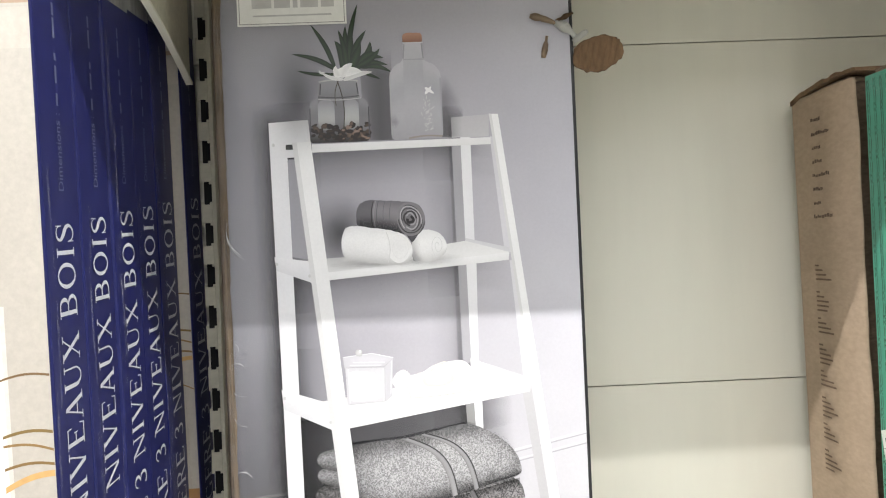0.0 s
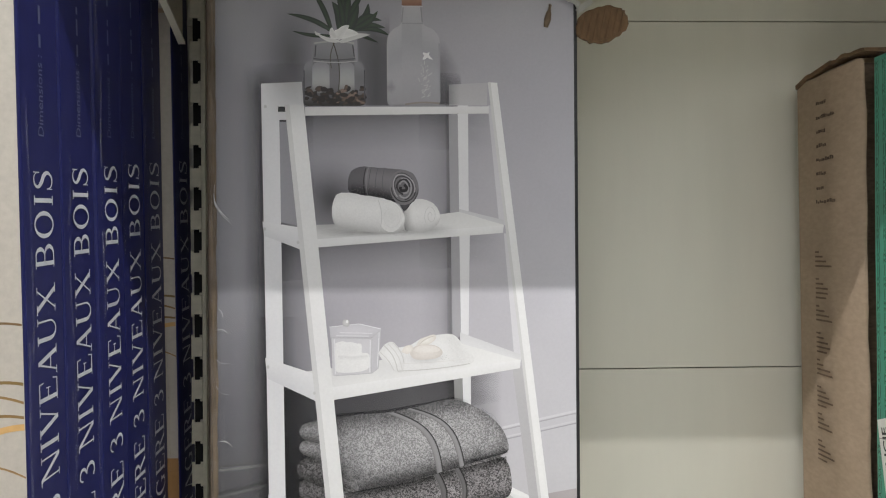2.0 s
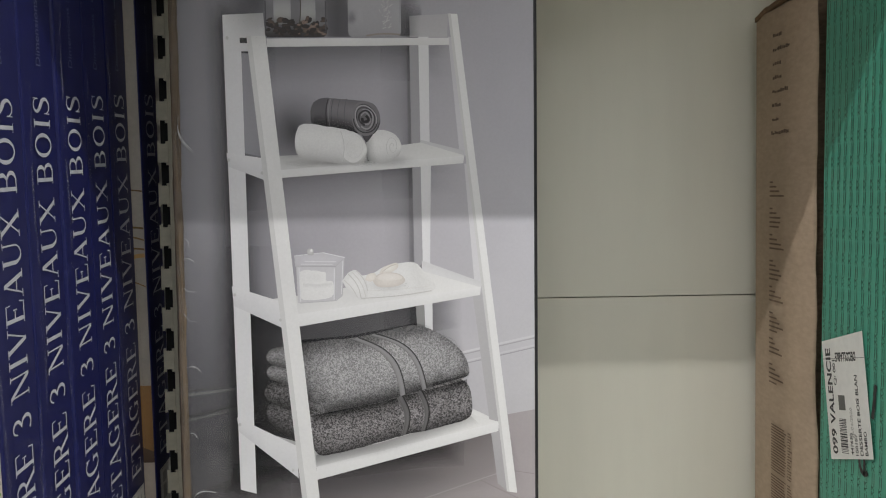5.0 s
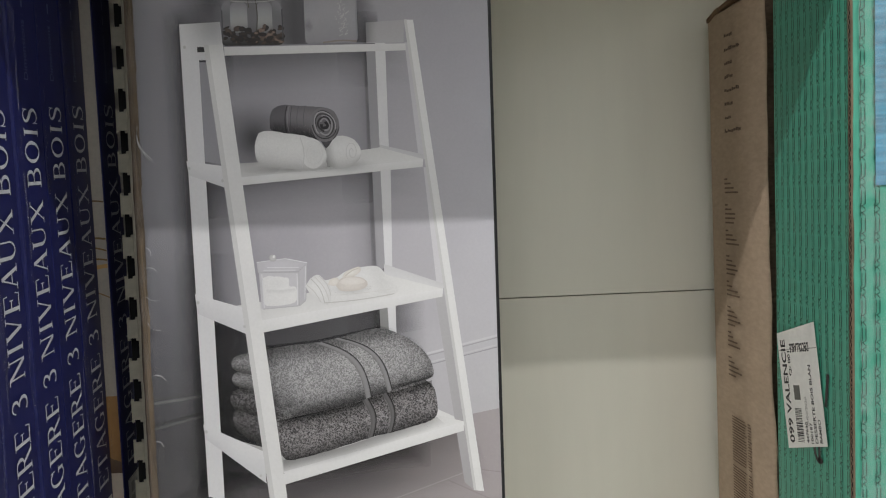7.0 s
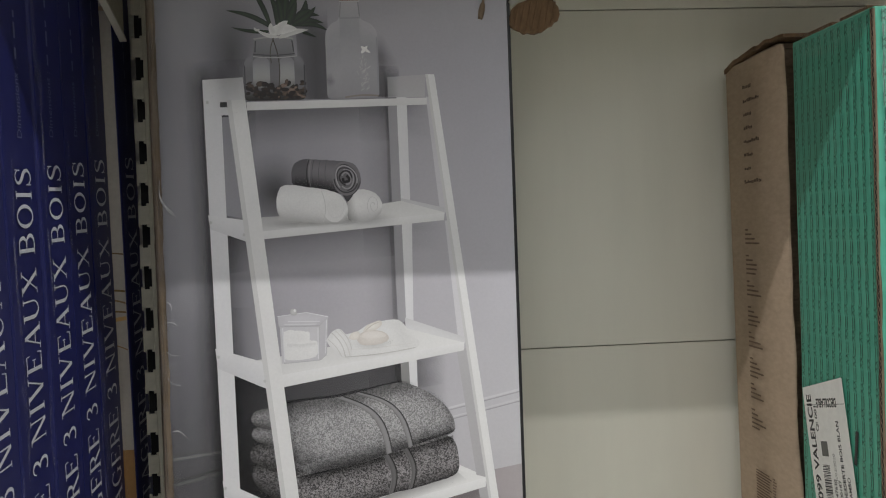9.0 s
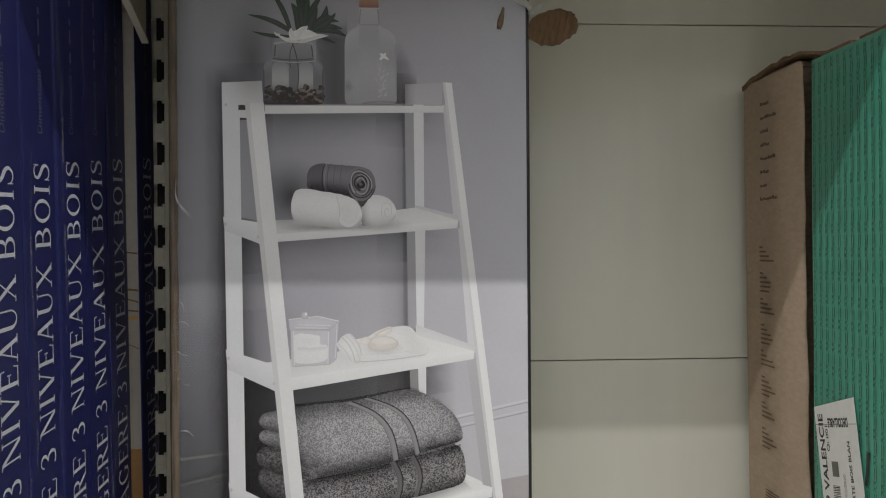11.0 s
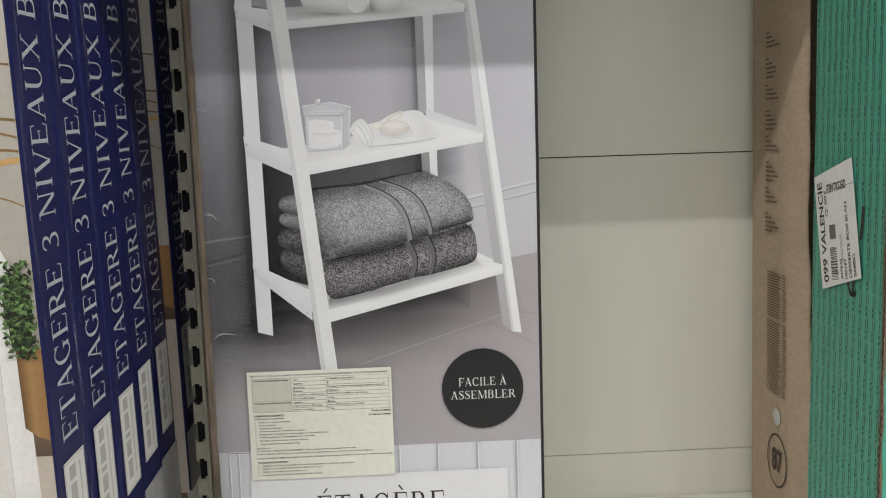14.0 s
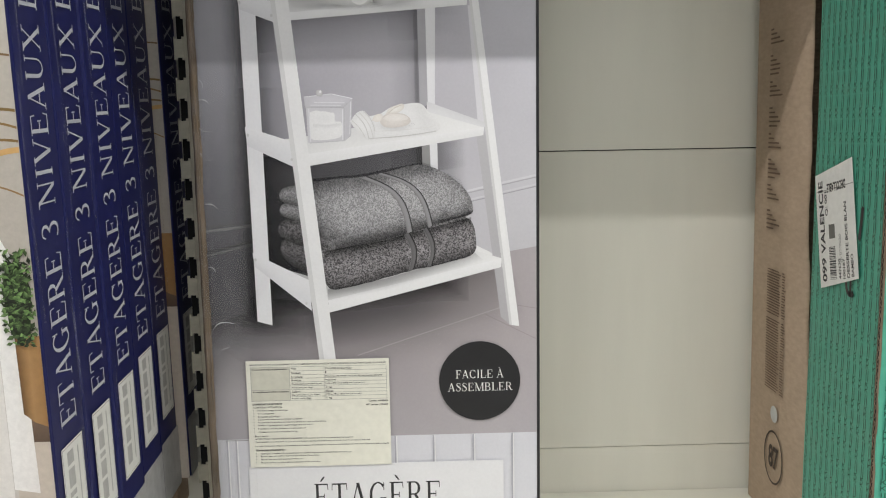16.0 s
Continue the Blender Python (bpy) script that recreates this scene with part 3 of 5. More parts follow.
quad("printed_leg", (287, 1395.5), (297, 1395), (358.5, 872.5), (347, 874.5), WHITE, G(233))
quad("printed_leg_side", (287, 1395.5), (290, 1395.5), (350, 874), (347, 874.5), G(216), G(210))
# rolled towels on the second board
soft_oval(122, 1272, 40, 44, 0.62)
soft_oval(215, 1240, 40, 8, 0.4)
soft_oval(160, 1238, 50, 6, 0.4)
tube("printed_white_towel", [(198, 1258, 1246), (201, 1268, 1240), (208, 1272, 1237.5), (217, 1272.5, 1237.5), (227, 1269, 1241), (233, 1263, 1246), (235.5, 1257, 1251)], (G(228), G(238), G(232), G(204)), M_KNIT)
soft([[(197, 1262, 0.3), (201, 1266, 0.16), (206, 1268, 0.0)], [(197, 1250, 0.36), (201, 1250, 0.2), (208, 1250, 0.0)], [(199, 1240, 0.3), (204, 1239, 0.2), (212, 1238, 0.0)]])
stroke("printed_fold", [(226 + (1.2 + 6.0 * i / 26) * math.cos(i * 0.42), 1255 + (1.8 + 10.5 * i / 26) * math.sin(i * 0.42)) for i in range(27)], 0.7, G(216), M_KNIT)
blob("printed_grey_towel", [(188, 1276), (200, 1274), (208, 1274), (204, 1266), (198.5, 1260), (194, 1266)], G(86, 84, 89), G(60, 59, 64), M_KNIT)
tube("printed_grey_towel", [(139.5, 1293, 1283), (142, 1301, 1279), (148, 1305.5, 1277), (158, 1307, 1276), (172, 1305.5, 1274), (186, 1304.5, 1270), (198, 1303, 1267), (207, 1300, 1269), (212, 1292, 1276), (213.5, 1285, 1281)], (G(108, 105, 110), G(128, 125, 130), G(110, 107, 112), G(74, 72, 77)), M_KNIT, "")
tube("printed_fold", [(139.5, 1293, 1283), (143, 1301, 1280), (150, 1306, 1278), (157, 1307.5, 1277)], (G(92, 90, 95), G(98, 96, 101), G(68, 66, 70)), M_KNIT)
for xa, w, c in ((157.5, 1.2, 54), (160, 1.0, 138), (163, 0.7, 88), (170, 0.6, 96), (177, 0.8, 104)):
    stroke("printed_fold", bend((xa + 1, 1306), (xa, 1276), -2.2), w, G(c, c - 2, c + 2), M_KNIT)
soft([[(143, 1290, 0.0), (170, 1287, 0.0), (190, 1283, 0.0)], [(143, 1279, 0.45), (170, 1274, 0.55), (190, 1269, 0.55)]])
blob("printed_towel_end", [(183, 1285), (185, 1296), (191, 1302), (200, 1303), (208, 1298), (212.5, 1288), (210, 1276), (204, 1268), (194, 1267), (186, 1274)], G(104, 102, 106), G(126, 124, 128), M_KNIT)
curls = random.Random(17)
for turn_at, c, w in ((0.93, 60, 1.2), (0.84, 168, 1.3), (0.74, 70, 1.3), (0.63, 158, 1.6), (0.50, 52, 1.8), (0.38, 150, 1.7), (0.24, 34, 3.0)):
    start, span = curls.uniform(0, 6.28), curls.uniform(3.9, 5.4)
    path = []
    for i in range(23):
        a = start + span * i / 22
        q = turn_at * (1 - 0.10 * i / 22) + 0.03 * math.sin(3 * a + 9 * turn_at)
        path.append((197.5 + 14.0 * q * math.cos(a), 1285 + 17.0 * q * math.sin(a) - 2.2 * q * math.cos(a)))
    stroke("printed_fold", path, w, G(c, c - 2, c + 2), M_KNIT)
tube("printed_white_towel", [(122.5, 1264, 1255), (124.5, 1272, 1248), (129, 1278.5, 1243.5), (140, 1279.5, 1241.5), (155, 1277, 1239.5), (171, 1274.5, 1237), (184, 1271, 1236), (192, 1266, 1238), (197, 1259, 1243), (198.5, 1254, 1248)], (G(230), G(239), G(237), G(226), G(196)), M_KNIT)
oval("printed_towel_end", 184, 1254, 12.5, 16, G(232), G(236), M_KNIT)
curl = [(184.5 + (1.5 + 9.5 * i / 36) * math.cos(i * 0.4), 1254 + (2.0 + 12.0 * i / 36) * math.sin(i * 0.4)) for i in range(37)]
stroke("printed_fold", curl[20:], 0.7, G(228), M_KNIT)
stroke("printed_fold", bend((171, 1272), (172, 1239), 3), 0.9, G(214))

# square glass jar with bath salt on the third board
blob("printed_glass", [(121, 1128), (163, 1126), (163, 1090), (122, 1088)], G(214, 213, 217), G(208, 207, 211), M_INK, False)
blob("printed_glass", [(163, 1127), (172.5, 1136), (170, 1096), (163, 1090)], G(198, 197, 202), G(202, 201, 206), M_INK, False)
blob("printed_glass_lid", [(119, 1139), (150, 1142.5), (173, 1136.5), (163, 1127.5), (120, 1128)], G(208, 207, 212), G(198, 197, 202), M_INK, False)
blob("printed_bath_salt", [(125, 1122), (133, 1124), (142, 1121), (152, 1121), (153, 1112), (160, 1110), (158, 1094), (128, 1091.5), (125, 1102)], G(240), G(234), M_KNIT)
blob("printed_bath_salt", [(131, 1121), (140, 1123), (150, 1120), (151, 1111), (140, 1109), (130, 1112)], G(232), G(240), M_KNIT)
soft([[(128, 1110, 0.0), (144, 1109, 0.0), (159, 1110, 0.0)], [(128, 1108, 0.10), (144, 1107, 0.12), (159, 1108.5, 0.10)], [(128, 1104, 0.0), (144, 1103, 0.0), (159, 1105, 0.0)]])
for a, b, w, c in (((120, 1127.5), (163, 1126.5), 0.7, 194), ((163, 1126.5), (173, 1136), 0.6, 194), ((119, 1139), (150, 1142), 0.8, 222), ((150, 1142), (173, 1136.5), 0.9, 228), ((163.5, 1126), (162.5, 1090), 0.8, 190), ((161.6, 1125), (160.8, 1091), 0.8, 232), ((172.5, 1135), (170, 1096), 0.6, 192), ((171, 1133), (168.8, 1097), 0.7, 230), ((162, 1090), (124, 1088), 0.9, 196), ((163, 1090), (170, 1095.5), 0.7, 194), ((124, 1126), (125, 1089.5), 0.9, 228), ((126, 1130), (160, 1129), 1.2, 218), ((130, 1133), (164, 1132), 0.8, 226)):
    stroke("printed_glass_edge", [a, b], w, G(c, c, c + 3))
blob("printed_knob", [(133.5, 1140), (139, 1139.5), (140, 1144), (138.5, 1146.5), (134, 1146.5), (132.5, 1143.5)], G(206), G(180), M_INK)
oval("printed_knob", 137.6, 1144.5, 1.3, 1.7, G(240), G(230), n=10)
# folded cloth, bar of soap and its wrapping
blob("printed_cloth", [(186, 1116), (203, 1119), (215, 1126), (228, 1129), (248, 1130), (259, 1119), (270, 1106), (266, 1098.5), (239, 1094), (208, 1092), (190, 1091)], G(236), G(230), M_KNIT)
blob("printed_cloth", [(170, 1111), (176, 1119.5), (184, 1123), (190, 1118), (197, 1108), (196, 1092), (190, 1090.5), (181, 1096), (174, 1104)], G(236), G(226), M_KNIT)
soft([[(236, 1128, 0.0), (248, 1129, 0.05), (256, 1122, 0.0)], [(238, 1116, 0.0), (254, 1114, 0.07), (268, 1106, 0.0)], [(236, 1104, 0.0), (252, 1100, 0.05), (266, 1099, 0.0)]])
for a, b, sag, w, c in (((176, 1119), (190, 1092), 3, 1.0, 206), ((180, 1121), (195, 1093), 3, 0.9, 216), ((185, 1122), (197, 1100), 2.5, 0.8, 208), ((172, 1112), (186, 1093), 1.5, 0.8, 212), ((190, 1092), (266, 1099), -1.5, 0.9, 202), ((194, 1100), (262, 1104), -1, 0.5, 224)):
    stroke("printed_fold", bend(a, b, sag), w, G(c, c - 1, c - 3))
soft_oval(219, 1106, 24, 8, 0.32)
blob("printed_soap", [(203, 1110), (206, 1116), (214, 1119.5), (228, 1119), (236, 1114.5), (237, 1109), (230, 1105), (217, 1103.5), (207, 1105)], G(230, 225, 220), G(216, 210, 204), M_KNIT)
blob("printed_soap", [(206, 1114), (214, 1118.5), (228, 1118), (235, 1113.5), (228, 1111), (214, 1110.5)], G(237, 233, 229), G(230, 225, 220), M_KNIT)
blob("printed_cloth", [(194, 1112), (198, 1118), (205, 1119), (206, 1114), (201, 1110)], G(238, 234, 229), G(224, 219, 213), M_KNIT)
blob("printed_cloth", [(210, 1119), (214, 1125), (222, 1128.5), (229, 1130), (230, 1125), (222, 1119.5)], G(240, 236, 231), G(222, 216, 209), M_KNIT)
stroke("printed_fold", bend((213, 1120), (228, 1128.5), 1.2), 0.8, G(206, 199, 191))

# folded bath towels on the lowest board
T1 = (G(144, 143, 145), G(174, 173, 175), G(182, 181, 183), G(170, 169, 171), G(118, 117, 119))
T2 = (G(100), G(146, 143, 145), G(148, 145, 147), G(132, 129, 131), G(84, 82, 84))
R1 = (G(108), G(150, 149, 151), G(136, 135, 137), G(78))
R2 = (G(70), G(112, 110, 112), G(98, 96, 98), G(50))
tube("printed_towel_fold", [(86, 972, 966), (90, 979, 957), (104, 978, 946), (124, 971, 936), (142, 962, 930)], R2, M_TERRY)
tube("printed_towel_fold", [(84, 993, 988), (89, 1000, 981), (102, 1003, 975), (124, 1000, 966), (142, 992, 960)], R2, M_TERRY)
tube("printed_dark_towel", [(130, 962, 950), (133, 968, 934), (138, 972, 925), (146, 972, 920.5), (177, 975, 926), (205, 981, 933), (236, 988, 941), (257, 996, 945), (283, 1002, 951), (300, 1000, 955.5), (307, 990, 960), (309.5, 974, 967)], T2, M_TERRY)
tube("printed_towel_fold", [(87, 1015, 1011), (91, 1020, 1006), (104, 1022, 1001), (124, 1020, 995), (146, 1016, 986)], R1, M_PLUSH)
tube("printed_towel_fold", [(87, 1032, 1027), (92, 1038, 1022), (104, 1041, 1018), (124, 1045, 1012), (148, 1046, 1004)], R1, M_PLUSH)
tube("printed_grey_towel", [(122, 1030, 1014), (126, 1040, 996), (133, 1044, 981), (141, 1046, 971), (152, 1047.5, 966), (165, 1048, 967), (182, 1049.5, 972), (207, 1054, 977.5), (233, 1060, 985), (248, 1061.5, 989), (261, 1058.5, 992), (276, 1051, 996), (292, 1039, 999.5), (302, 1026, 1003.5), (306.5, 1013, 1008)], T1, M_PLUSH)
soft([[(124, 1048, 0.32), (180, 1052, 0.34), (248, 1064, 0.36), (266, 1060, 0.0)], [(124, 1040, 0.24), (180, 1043, 0.24), (246, 1055, 0.30), (268, 1052, 0.0)], [(124, 1024, 0.0), (180, 1030, 0.0), (240, 1044, 0.0), (262, 1046, 0.0)]])
soft([[(119, 1046, 0.35), (136, 1048, 0.08), (156, 1050, 0)], [(119, 1012, 0.5), (134, 1008, 0.2), (156, 1010, 0)], [(128, 984, 0.5), (140, 976, 0.3), (164, 985, 0)]])
soft([[(140, 990, 0), (200, 996, 0), (300, 1016, 0)], [(146, 978, 0.16), (200, 986, 0.18), (303, 1006, 0.2)], [(150, 966, 0.5), (205, 977, 0.55), (306, 1005, 0.5)]])
soft([[(135, 965, 0.66), (205, 976.5, 0.66), (304, 1001, 0.55)], [(135, 957, 0.25), (205, 969, 0.25), (304, 993, 0.2)], [(135, 946, 0), (205, 958, 0), (304, 982, 0)]])
soft([[(278, 1052, 0), (292, 1044, 0), (305, 1022, 0)], [(268, 1012, 0), (288, 1006, 0.10), (306, 1010, 0.30)], [(266, 994, 0.1), (286, 998, 0.22), (306, 1006, 0.4)]])
soft([[(138, 921, 0.36), (205, 932, 0.34), (308, 960, 0.22)], [(138, 915, 0.28), (205, 926, 0.26), (312, 956, 0.15)], [(138, 907, 0), (205, 918, 0), (318, 951, 0)]])


def towel_band(a, b, rib, line, back):
    """A woven band: terry between two smooth ribs, each with a dark seam along it."""
    for (p, q, sag), w in ((a, 6.0), (b, 5.0)):
        seam = bend(p, q, sag, 14)
        paint("printed_band_rib", [[(x - w, z - 0.35 * w, rib), (x - 0.45 * w, z - 0.15 * w, back), (x, z, rib)] for x, z in seam], M_KNIT)
        stroke("printed_band_seam", seam, 1.4, line, M_KNIT)
        stroke("printed_band_seam", [(x - w, z - 0.35 * w) for x, z in seam], 0.6, G(118), M_KNIT)


towel_band(((186, 1049.5), (237, 986), 15), ((204, 1053.5), (260, 992), 16), G(136, 135, 137), G(60), G(152, 151, 153))
towel_band(((233, 984.5), (237, 941.5), 6), ((254, 990), (258, 946), 6), G(92, 90, 92), G(36), G(110, 108, 110))
# left rails and front leg stand before the towels
for a, b, c, d in (((50, 1250), (92, 1243), (93, 1219), (52, 1235)), ((52, 1107.5), (101, 1091), (107, 1060.5), (54, 1086)), ((54, 965), (117, 932), (119, 896), (56, 949))):
    quad("printed_rail", a, b, c, d, G(230, 230, 232), G(216, 216, 219))
quad("printed_leg", (74, 1372), (94, 1372), (144.5, 838), (125.5, 838), G(236), G(232))
quad("printed_leg_side", (74, 1372), (79, 1372), (131, 838), (125.5, 838), G(219), G(214))
for x, z in ((52.5, 1242), (87, 1228), (55, 1098), (103, 1070), (57, 957), (113, 905), (54, 1370)):
    oval("printed_screw", x, z, 1.6, 1.9, G(196), G(208), n=12)

# jars, leaves and bottle on the top board
soft_oval(82, 1420, 36, 74, 0.5)
soft([[(150, 1470, 0), (170, 1462, 0), (184, 1470, 0)], [(150, 1445, 0.3), (170, 1442, 0.5), (184, 1440, 0.4)], [(152, 1371, 0.3), (170, 1371, 0.55), (184, 1371, 0.45)]])
soft([[(232, 1440, 0.0), (242, 1440, 0.0), (256, 1440, 0)], [(232, 1420, 0.35), (242, 1415, 0.3), (258, 1410, 0)], [(232, 1372, 0.5), (242, 1372, 0.4), (258, 1372, 0)]])
tube("printed_glass", [(93.5, 1406, 1374), (96, 1415, 1371), (103, 1420, 1370.5), (106, 1436, 1370.5), (128, 1436, 1370.5), (145, 1436, 1370.5), (148, 1420, 1370.5), (155, 1415, 1371), (158.5, 1406, 1374)], (G(140, 140, 145), G(118, 117, 122), G(118, 116, 121), G(30, 24, 22)), M_INK)
for xa, xb in ((103, 121), (131, 147)):
    tube("printed_glass", [(xa, 1412, 1386), (xa + 4, 1416, 1384), (xb - 4, 1416, 1384), (xb, 1412, 1386)], (G(142, 142, 147), G(166, 166, 170), G(172), G(120)), M_INK)
rnd = random.Random(5)
for k in range(95):
    x = rnd.uniform(97, 157)
    z = rnd.uniform(1373, 1386 + 5 * rnd.random())
    g = rnd.choice((10, 14, 20, 30, 44, 66) if x < 128 else (12, 20, 34, 56, 84, 120))
    oval("printed_pebble", x, z, rnd.uniform(1.4, 4.8), rnd.uniform(1.2, 3.0), G(g + 24, g + 6, g - 6), G(g, g * 0.80, g * 0.70), M_KNIT, 10, rnd.uniform(-0.6, 0.6))
stroke("printed_stem", bend((124, 1440), (130, 1384), 4), 1.1, G(66, 62, 54))
stroke("printed_stem", bend((128, 1440), (123, 1410), -3), 1.0, G(80, 76, 66))
stroke("printed_rim", bend((104, 1420), (148, 1420), -1.5), 1.3, G(84, 83, 88))
stroke("printed_rim", bend((104, 1417.5), (150, 1417.5), -1.5), 0.9, G(182))
for a, b in (((94.5, 1408), (94.5, 1378)), ((157.5, 1408), (157.5, 1378)), ((107, 1434), (106, 1422)), ((145.5, 1434), (147, 1422))):
    stroke("printed_rim", [a, b], 1.3, G(78, 77, 82))
stroke("printed_rim", bend((105, 1436), (147, 1436), 2), 1.6, G(176))
L1, L2 = G(12, 26, 14), G(38, 62, 32)
for a, b, w, sag in (((128, 1446), (77, 1467), 8, -4), ((124, 1448), (98, 1499), 8, -3), ((124, 1444), (82, 1449), 6, 2), ((132, 1448), (124, 1480), 15, -4), ((138, 1452), (150, 1519), 9, 3), ((140, 1452), (143, 1488), 14, 2),
                    ((146, 1452), (162, 1478), 13, -5), ((146, 1450), (176, 1460), 10, 6), ((150, 1450), (184, 1444), 8, 4), ((134, 1455), (136, 1496), 10, 0), ((150, 1446), (172, 1437), 5, 0), ((150, 1456), (168, 1466), 12, 2), ((142, 1450), (158, 1490), 11, 4), ((144, 1448), (180, 1452), 9, 5), ((136, 1450), (128, 1492), 9, -2), ((148, 1452), (172, 1470), 10, -3), ((140, 1447), (152, 1476), 14, 0)):
    leaf("printed_leaf", a, b, w, sag, L1, L2)
for a, b, w, c in (((132, 1438), (108, 1446), 6, 226), ((132, 1437), (164, 1445), 9, 222), ((122, 1443), (152, 1446), 16, 238), ((130, 1440), (142, 1455), 13, 234), ((128, 1442), (124, 1453), 9, 230), ((112, 1446), (106, 1449), 4, 220)):
    leaf("printed_petal", a, b, w, 2, G(c), G(c - 12))
tube("printed_bottle", [(181, 1436, 1376), (182.5, 1444, 1372), (188, 1451, 1371), (196, 1457, 1371), (198, 1476, 1371), (209, 1476, 1371), (217, 1475, 1371), (219, 1457, 1371), (229, 1451, 1371), (235, 1444, 1372), (237, 1436, 1376)], (G(182, 181, 187), G(164, 164, 170), G(172, 171, 177), G(160, 159, 164)), M_INK)
tube("printed_cork", [(197, 1483, 1476), (201, 1485.5, 1475), (214, 1485.5, 1475), (218, 1483, 1476)], (G(176, 132, 108), G(132, 92, 72)), M_KNIT)
stroke("printed_glass_edge", [(182, 1442), (182, 1376)], 0.8, G(172))
for a, b, c in (((198.5, 1474), (197, 1458), 150), ((217, 1474), (218.5, 1458), 146), ((197, 1475), (219, 1475), 190), ((197, 1457), (219, 1457), 156)):
    stroke("printed_glass_edge", [a, b], 1.3, G(c, c, c + 4))
soft([[(181.5, 1398, 0.0), (186, 1400, 0.0), (190, 1396, 0.0)], [(181.5, 1390, 0.25), (186, 1390, 0.3), (191, 1390, 0.0)], [(181.5, 1384, 0.0), (186, 1382, 0.0), (190, 1386, 0.0)]])
stroke("printed_glass_edge", [(236, 1436), (236, 1376)], 1.6, G(160, 160, 166))
stroke("printed_glass_edge", bend((200, 1372), (236, 1373), 1.5), 1.8, G(150, 140, 136))
for k in range(34):
    x, z = 221 + rnd.uniform(-6, 5), 1379 + k * 1.05
    stroke("printed_fleck", [(x, z), (x + rnd.uniform(-2, 5), z + rnd.uniform(1, 4))], rnd.uniform(0.4, 0.9), G(198))
leaf("printed_fleck", (219, 1419), (226, 1427), 5, 0, G(236), G(230))
leaf("printed_fleck", (219, 1426), (229, 1419), 5, 0, G(236), G(230))

# grooves of the white boards, plates, stickers
for x in (14, 24.5, 86, 149, 211, 256, 303, 349):
    stroke("printed_groove", [(x, 744), (x, 602)], 1.6, G(176, 176, 184))
    stroke("printed_groove", [(x + 1.8, 744), (x + 1.8, 602)], 1.2, G(232))
quad("printed_title_plate", (38, 711), (338.5, 711.5), (338.5, 615), (38, 615), G(226, 226, 228))


def flat_print(name, bm, material, x, z, label=""):
    """A flat mark on the face, lower left corner at (x, z) in millimetres."""
    LAYER[0] += 1
    return part(name, turned(bm, Matrix.Translation((x / 1000, -0.0002 - 0.000005 * LAYER[0], z / 1000 - Z0))), material, PRINT[0], label)


def bar(w, h):
    return flat([(0, 0), (w / 1000, 0), (w / 1000, h / 1000), (0, h / 1000)], 0)


flat_print("title_letters", serif_lettering("\u00c9TAG\u00c8RE", 0.152, 0.0325), M_BLACK, 113, 655, "black letters on a white plate")
flat_print("number_plate_print", bar(92, 37), M_BLACK, 287.5, 1521.5, "black printed block")
flat_print("number_letters", lettering("418043", 0.069, 0.0165), M_WHITE, 299, 1532)
flat_print("brand_plate", bar(117, 43), M_WHITE, 21, 1498, "white printed plate with grey mark")
for x0, x1, z0, z1 in ((23, 136, 1538.5, 1539.3), (23, 136, 1500, 1500.8), (23, 23.8, 1500, 1539.3), (135.2, 136, 1500, 1539.3)):
    flat_print("plate_border", bar(x1 - x0, z1 - z0), M_GREY_PRINT, x0, z0)
for x, w in ((37, 21), (61, 17), (81, 5), (89, 19), (111, 14)):
    flat_print("brand_mark", bar(w, 15), M_BRAND, x, 1517)
flat_print("brand_line", bar(84, 1.8), M_BRAND, 38, 1508)
disc = bmesh.new()
bmesh.ops.create_circle(disc, cap_ends=True, segments=64, radius=0.0475, matrix=Matrix.Rotation(radians(90), 4, "X"))
flat_print("round_badge", disc, M_BLACK, 311.5, 808.5, "black round badge")
flat_print("badge_letters", serif_lettering("FACILE \u00c0", 0.056, 0.0098), M_WHITE, 283.5, 812)
flat_print("badge_letters", serif_lettering("ASSEMBLER", 0.076, 0.0098), M_WHITE, 274, 796.5)

sticker = part("safety_sticker", block(0, 0.1655, 0, 0.0004, 0, 0.1285), M_YELLOW, carton_ob, "pale yellow paper sticker with small black print")
sticker.location = (0.0405, -0.0036, 0.1105)
STK = [0]


M_DIM = surface("dark_grey_print", (0.14, 0.14, 0.13, 1), 0.5, 0.1, 90, 9, 0.0)


def mark(x, z, w, h, material=None):
    STK[0] += 1
    part("print_line", turned(bar(w, h), Matrix.Translation((x / 1000, -0.0002 - 0.000002 * STK[0], z / 1000))), material or M_GREY_PRINT, sticker)


def words(text, x0, x1, down, height=2.0, material=None, bold=0.0):
    """A line of small print: from x0 to x1, its middle down from the top edge, in millimetres."""
    STK[0] += 1
    bm = lettering(text, (x1 - x0) / 1000, height / 1000, bold + 0.012)
    part("print_line", turned(bm, Matrix.Translation((x0 / 1000, -0.0002 - 0.000002 * STK[0], (128.5 - down - height / 2) / 1000))), material or M_BLACK, sticker)


words("IMPORTANT : A LIRE SOIGNEUSEMENT ET A CONSERVER POUR CONSULTATION ULTERIEURE CARACTERISTIQUES TECHNIQUES", 4.5, 162, 5.0, 2.2)
mark(5, 80.4, 45, 40, surface("sticker_grey_field", (0.60, 0.59, 0.50, 1), 0.55, 0.06, 120, 9, 0.0))
TABLE = (8.0, 12.9, 17.6, 21.7, 26.2, 30.7, 35.2, 39.3, 43.7, 48.1)
for k, d in enumerate(TABLE):
    mark(5 if k in (0, 6, 9) else 50, 128.5 - d, 157 if k in (0, 6, 9) else 112, 0.35)
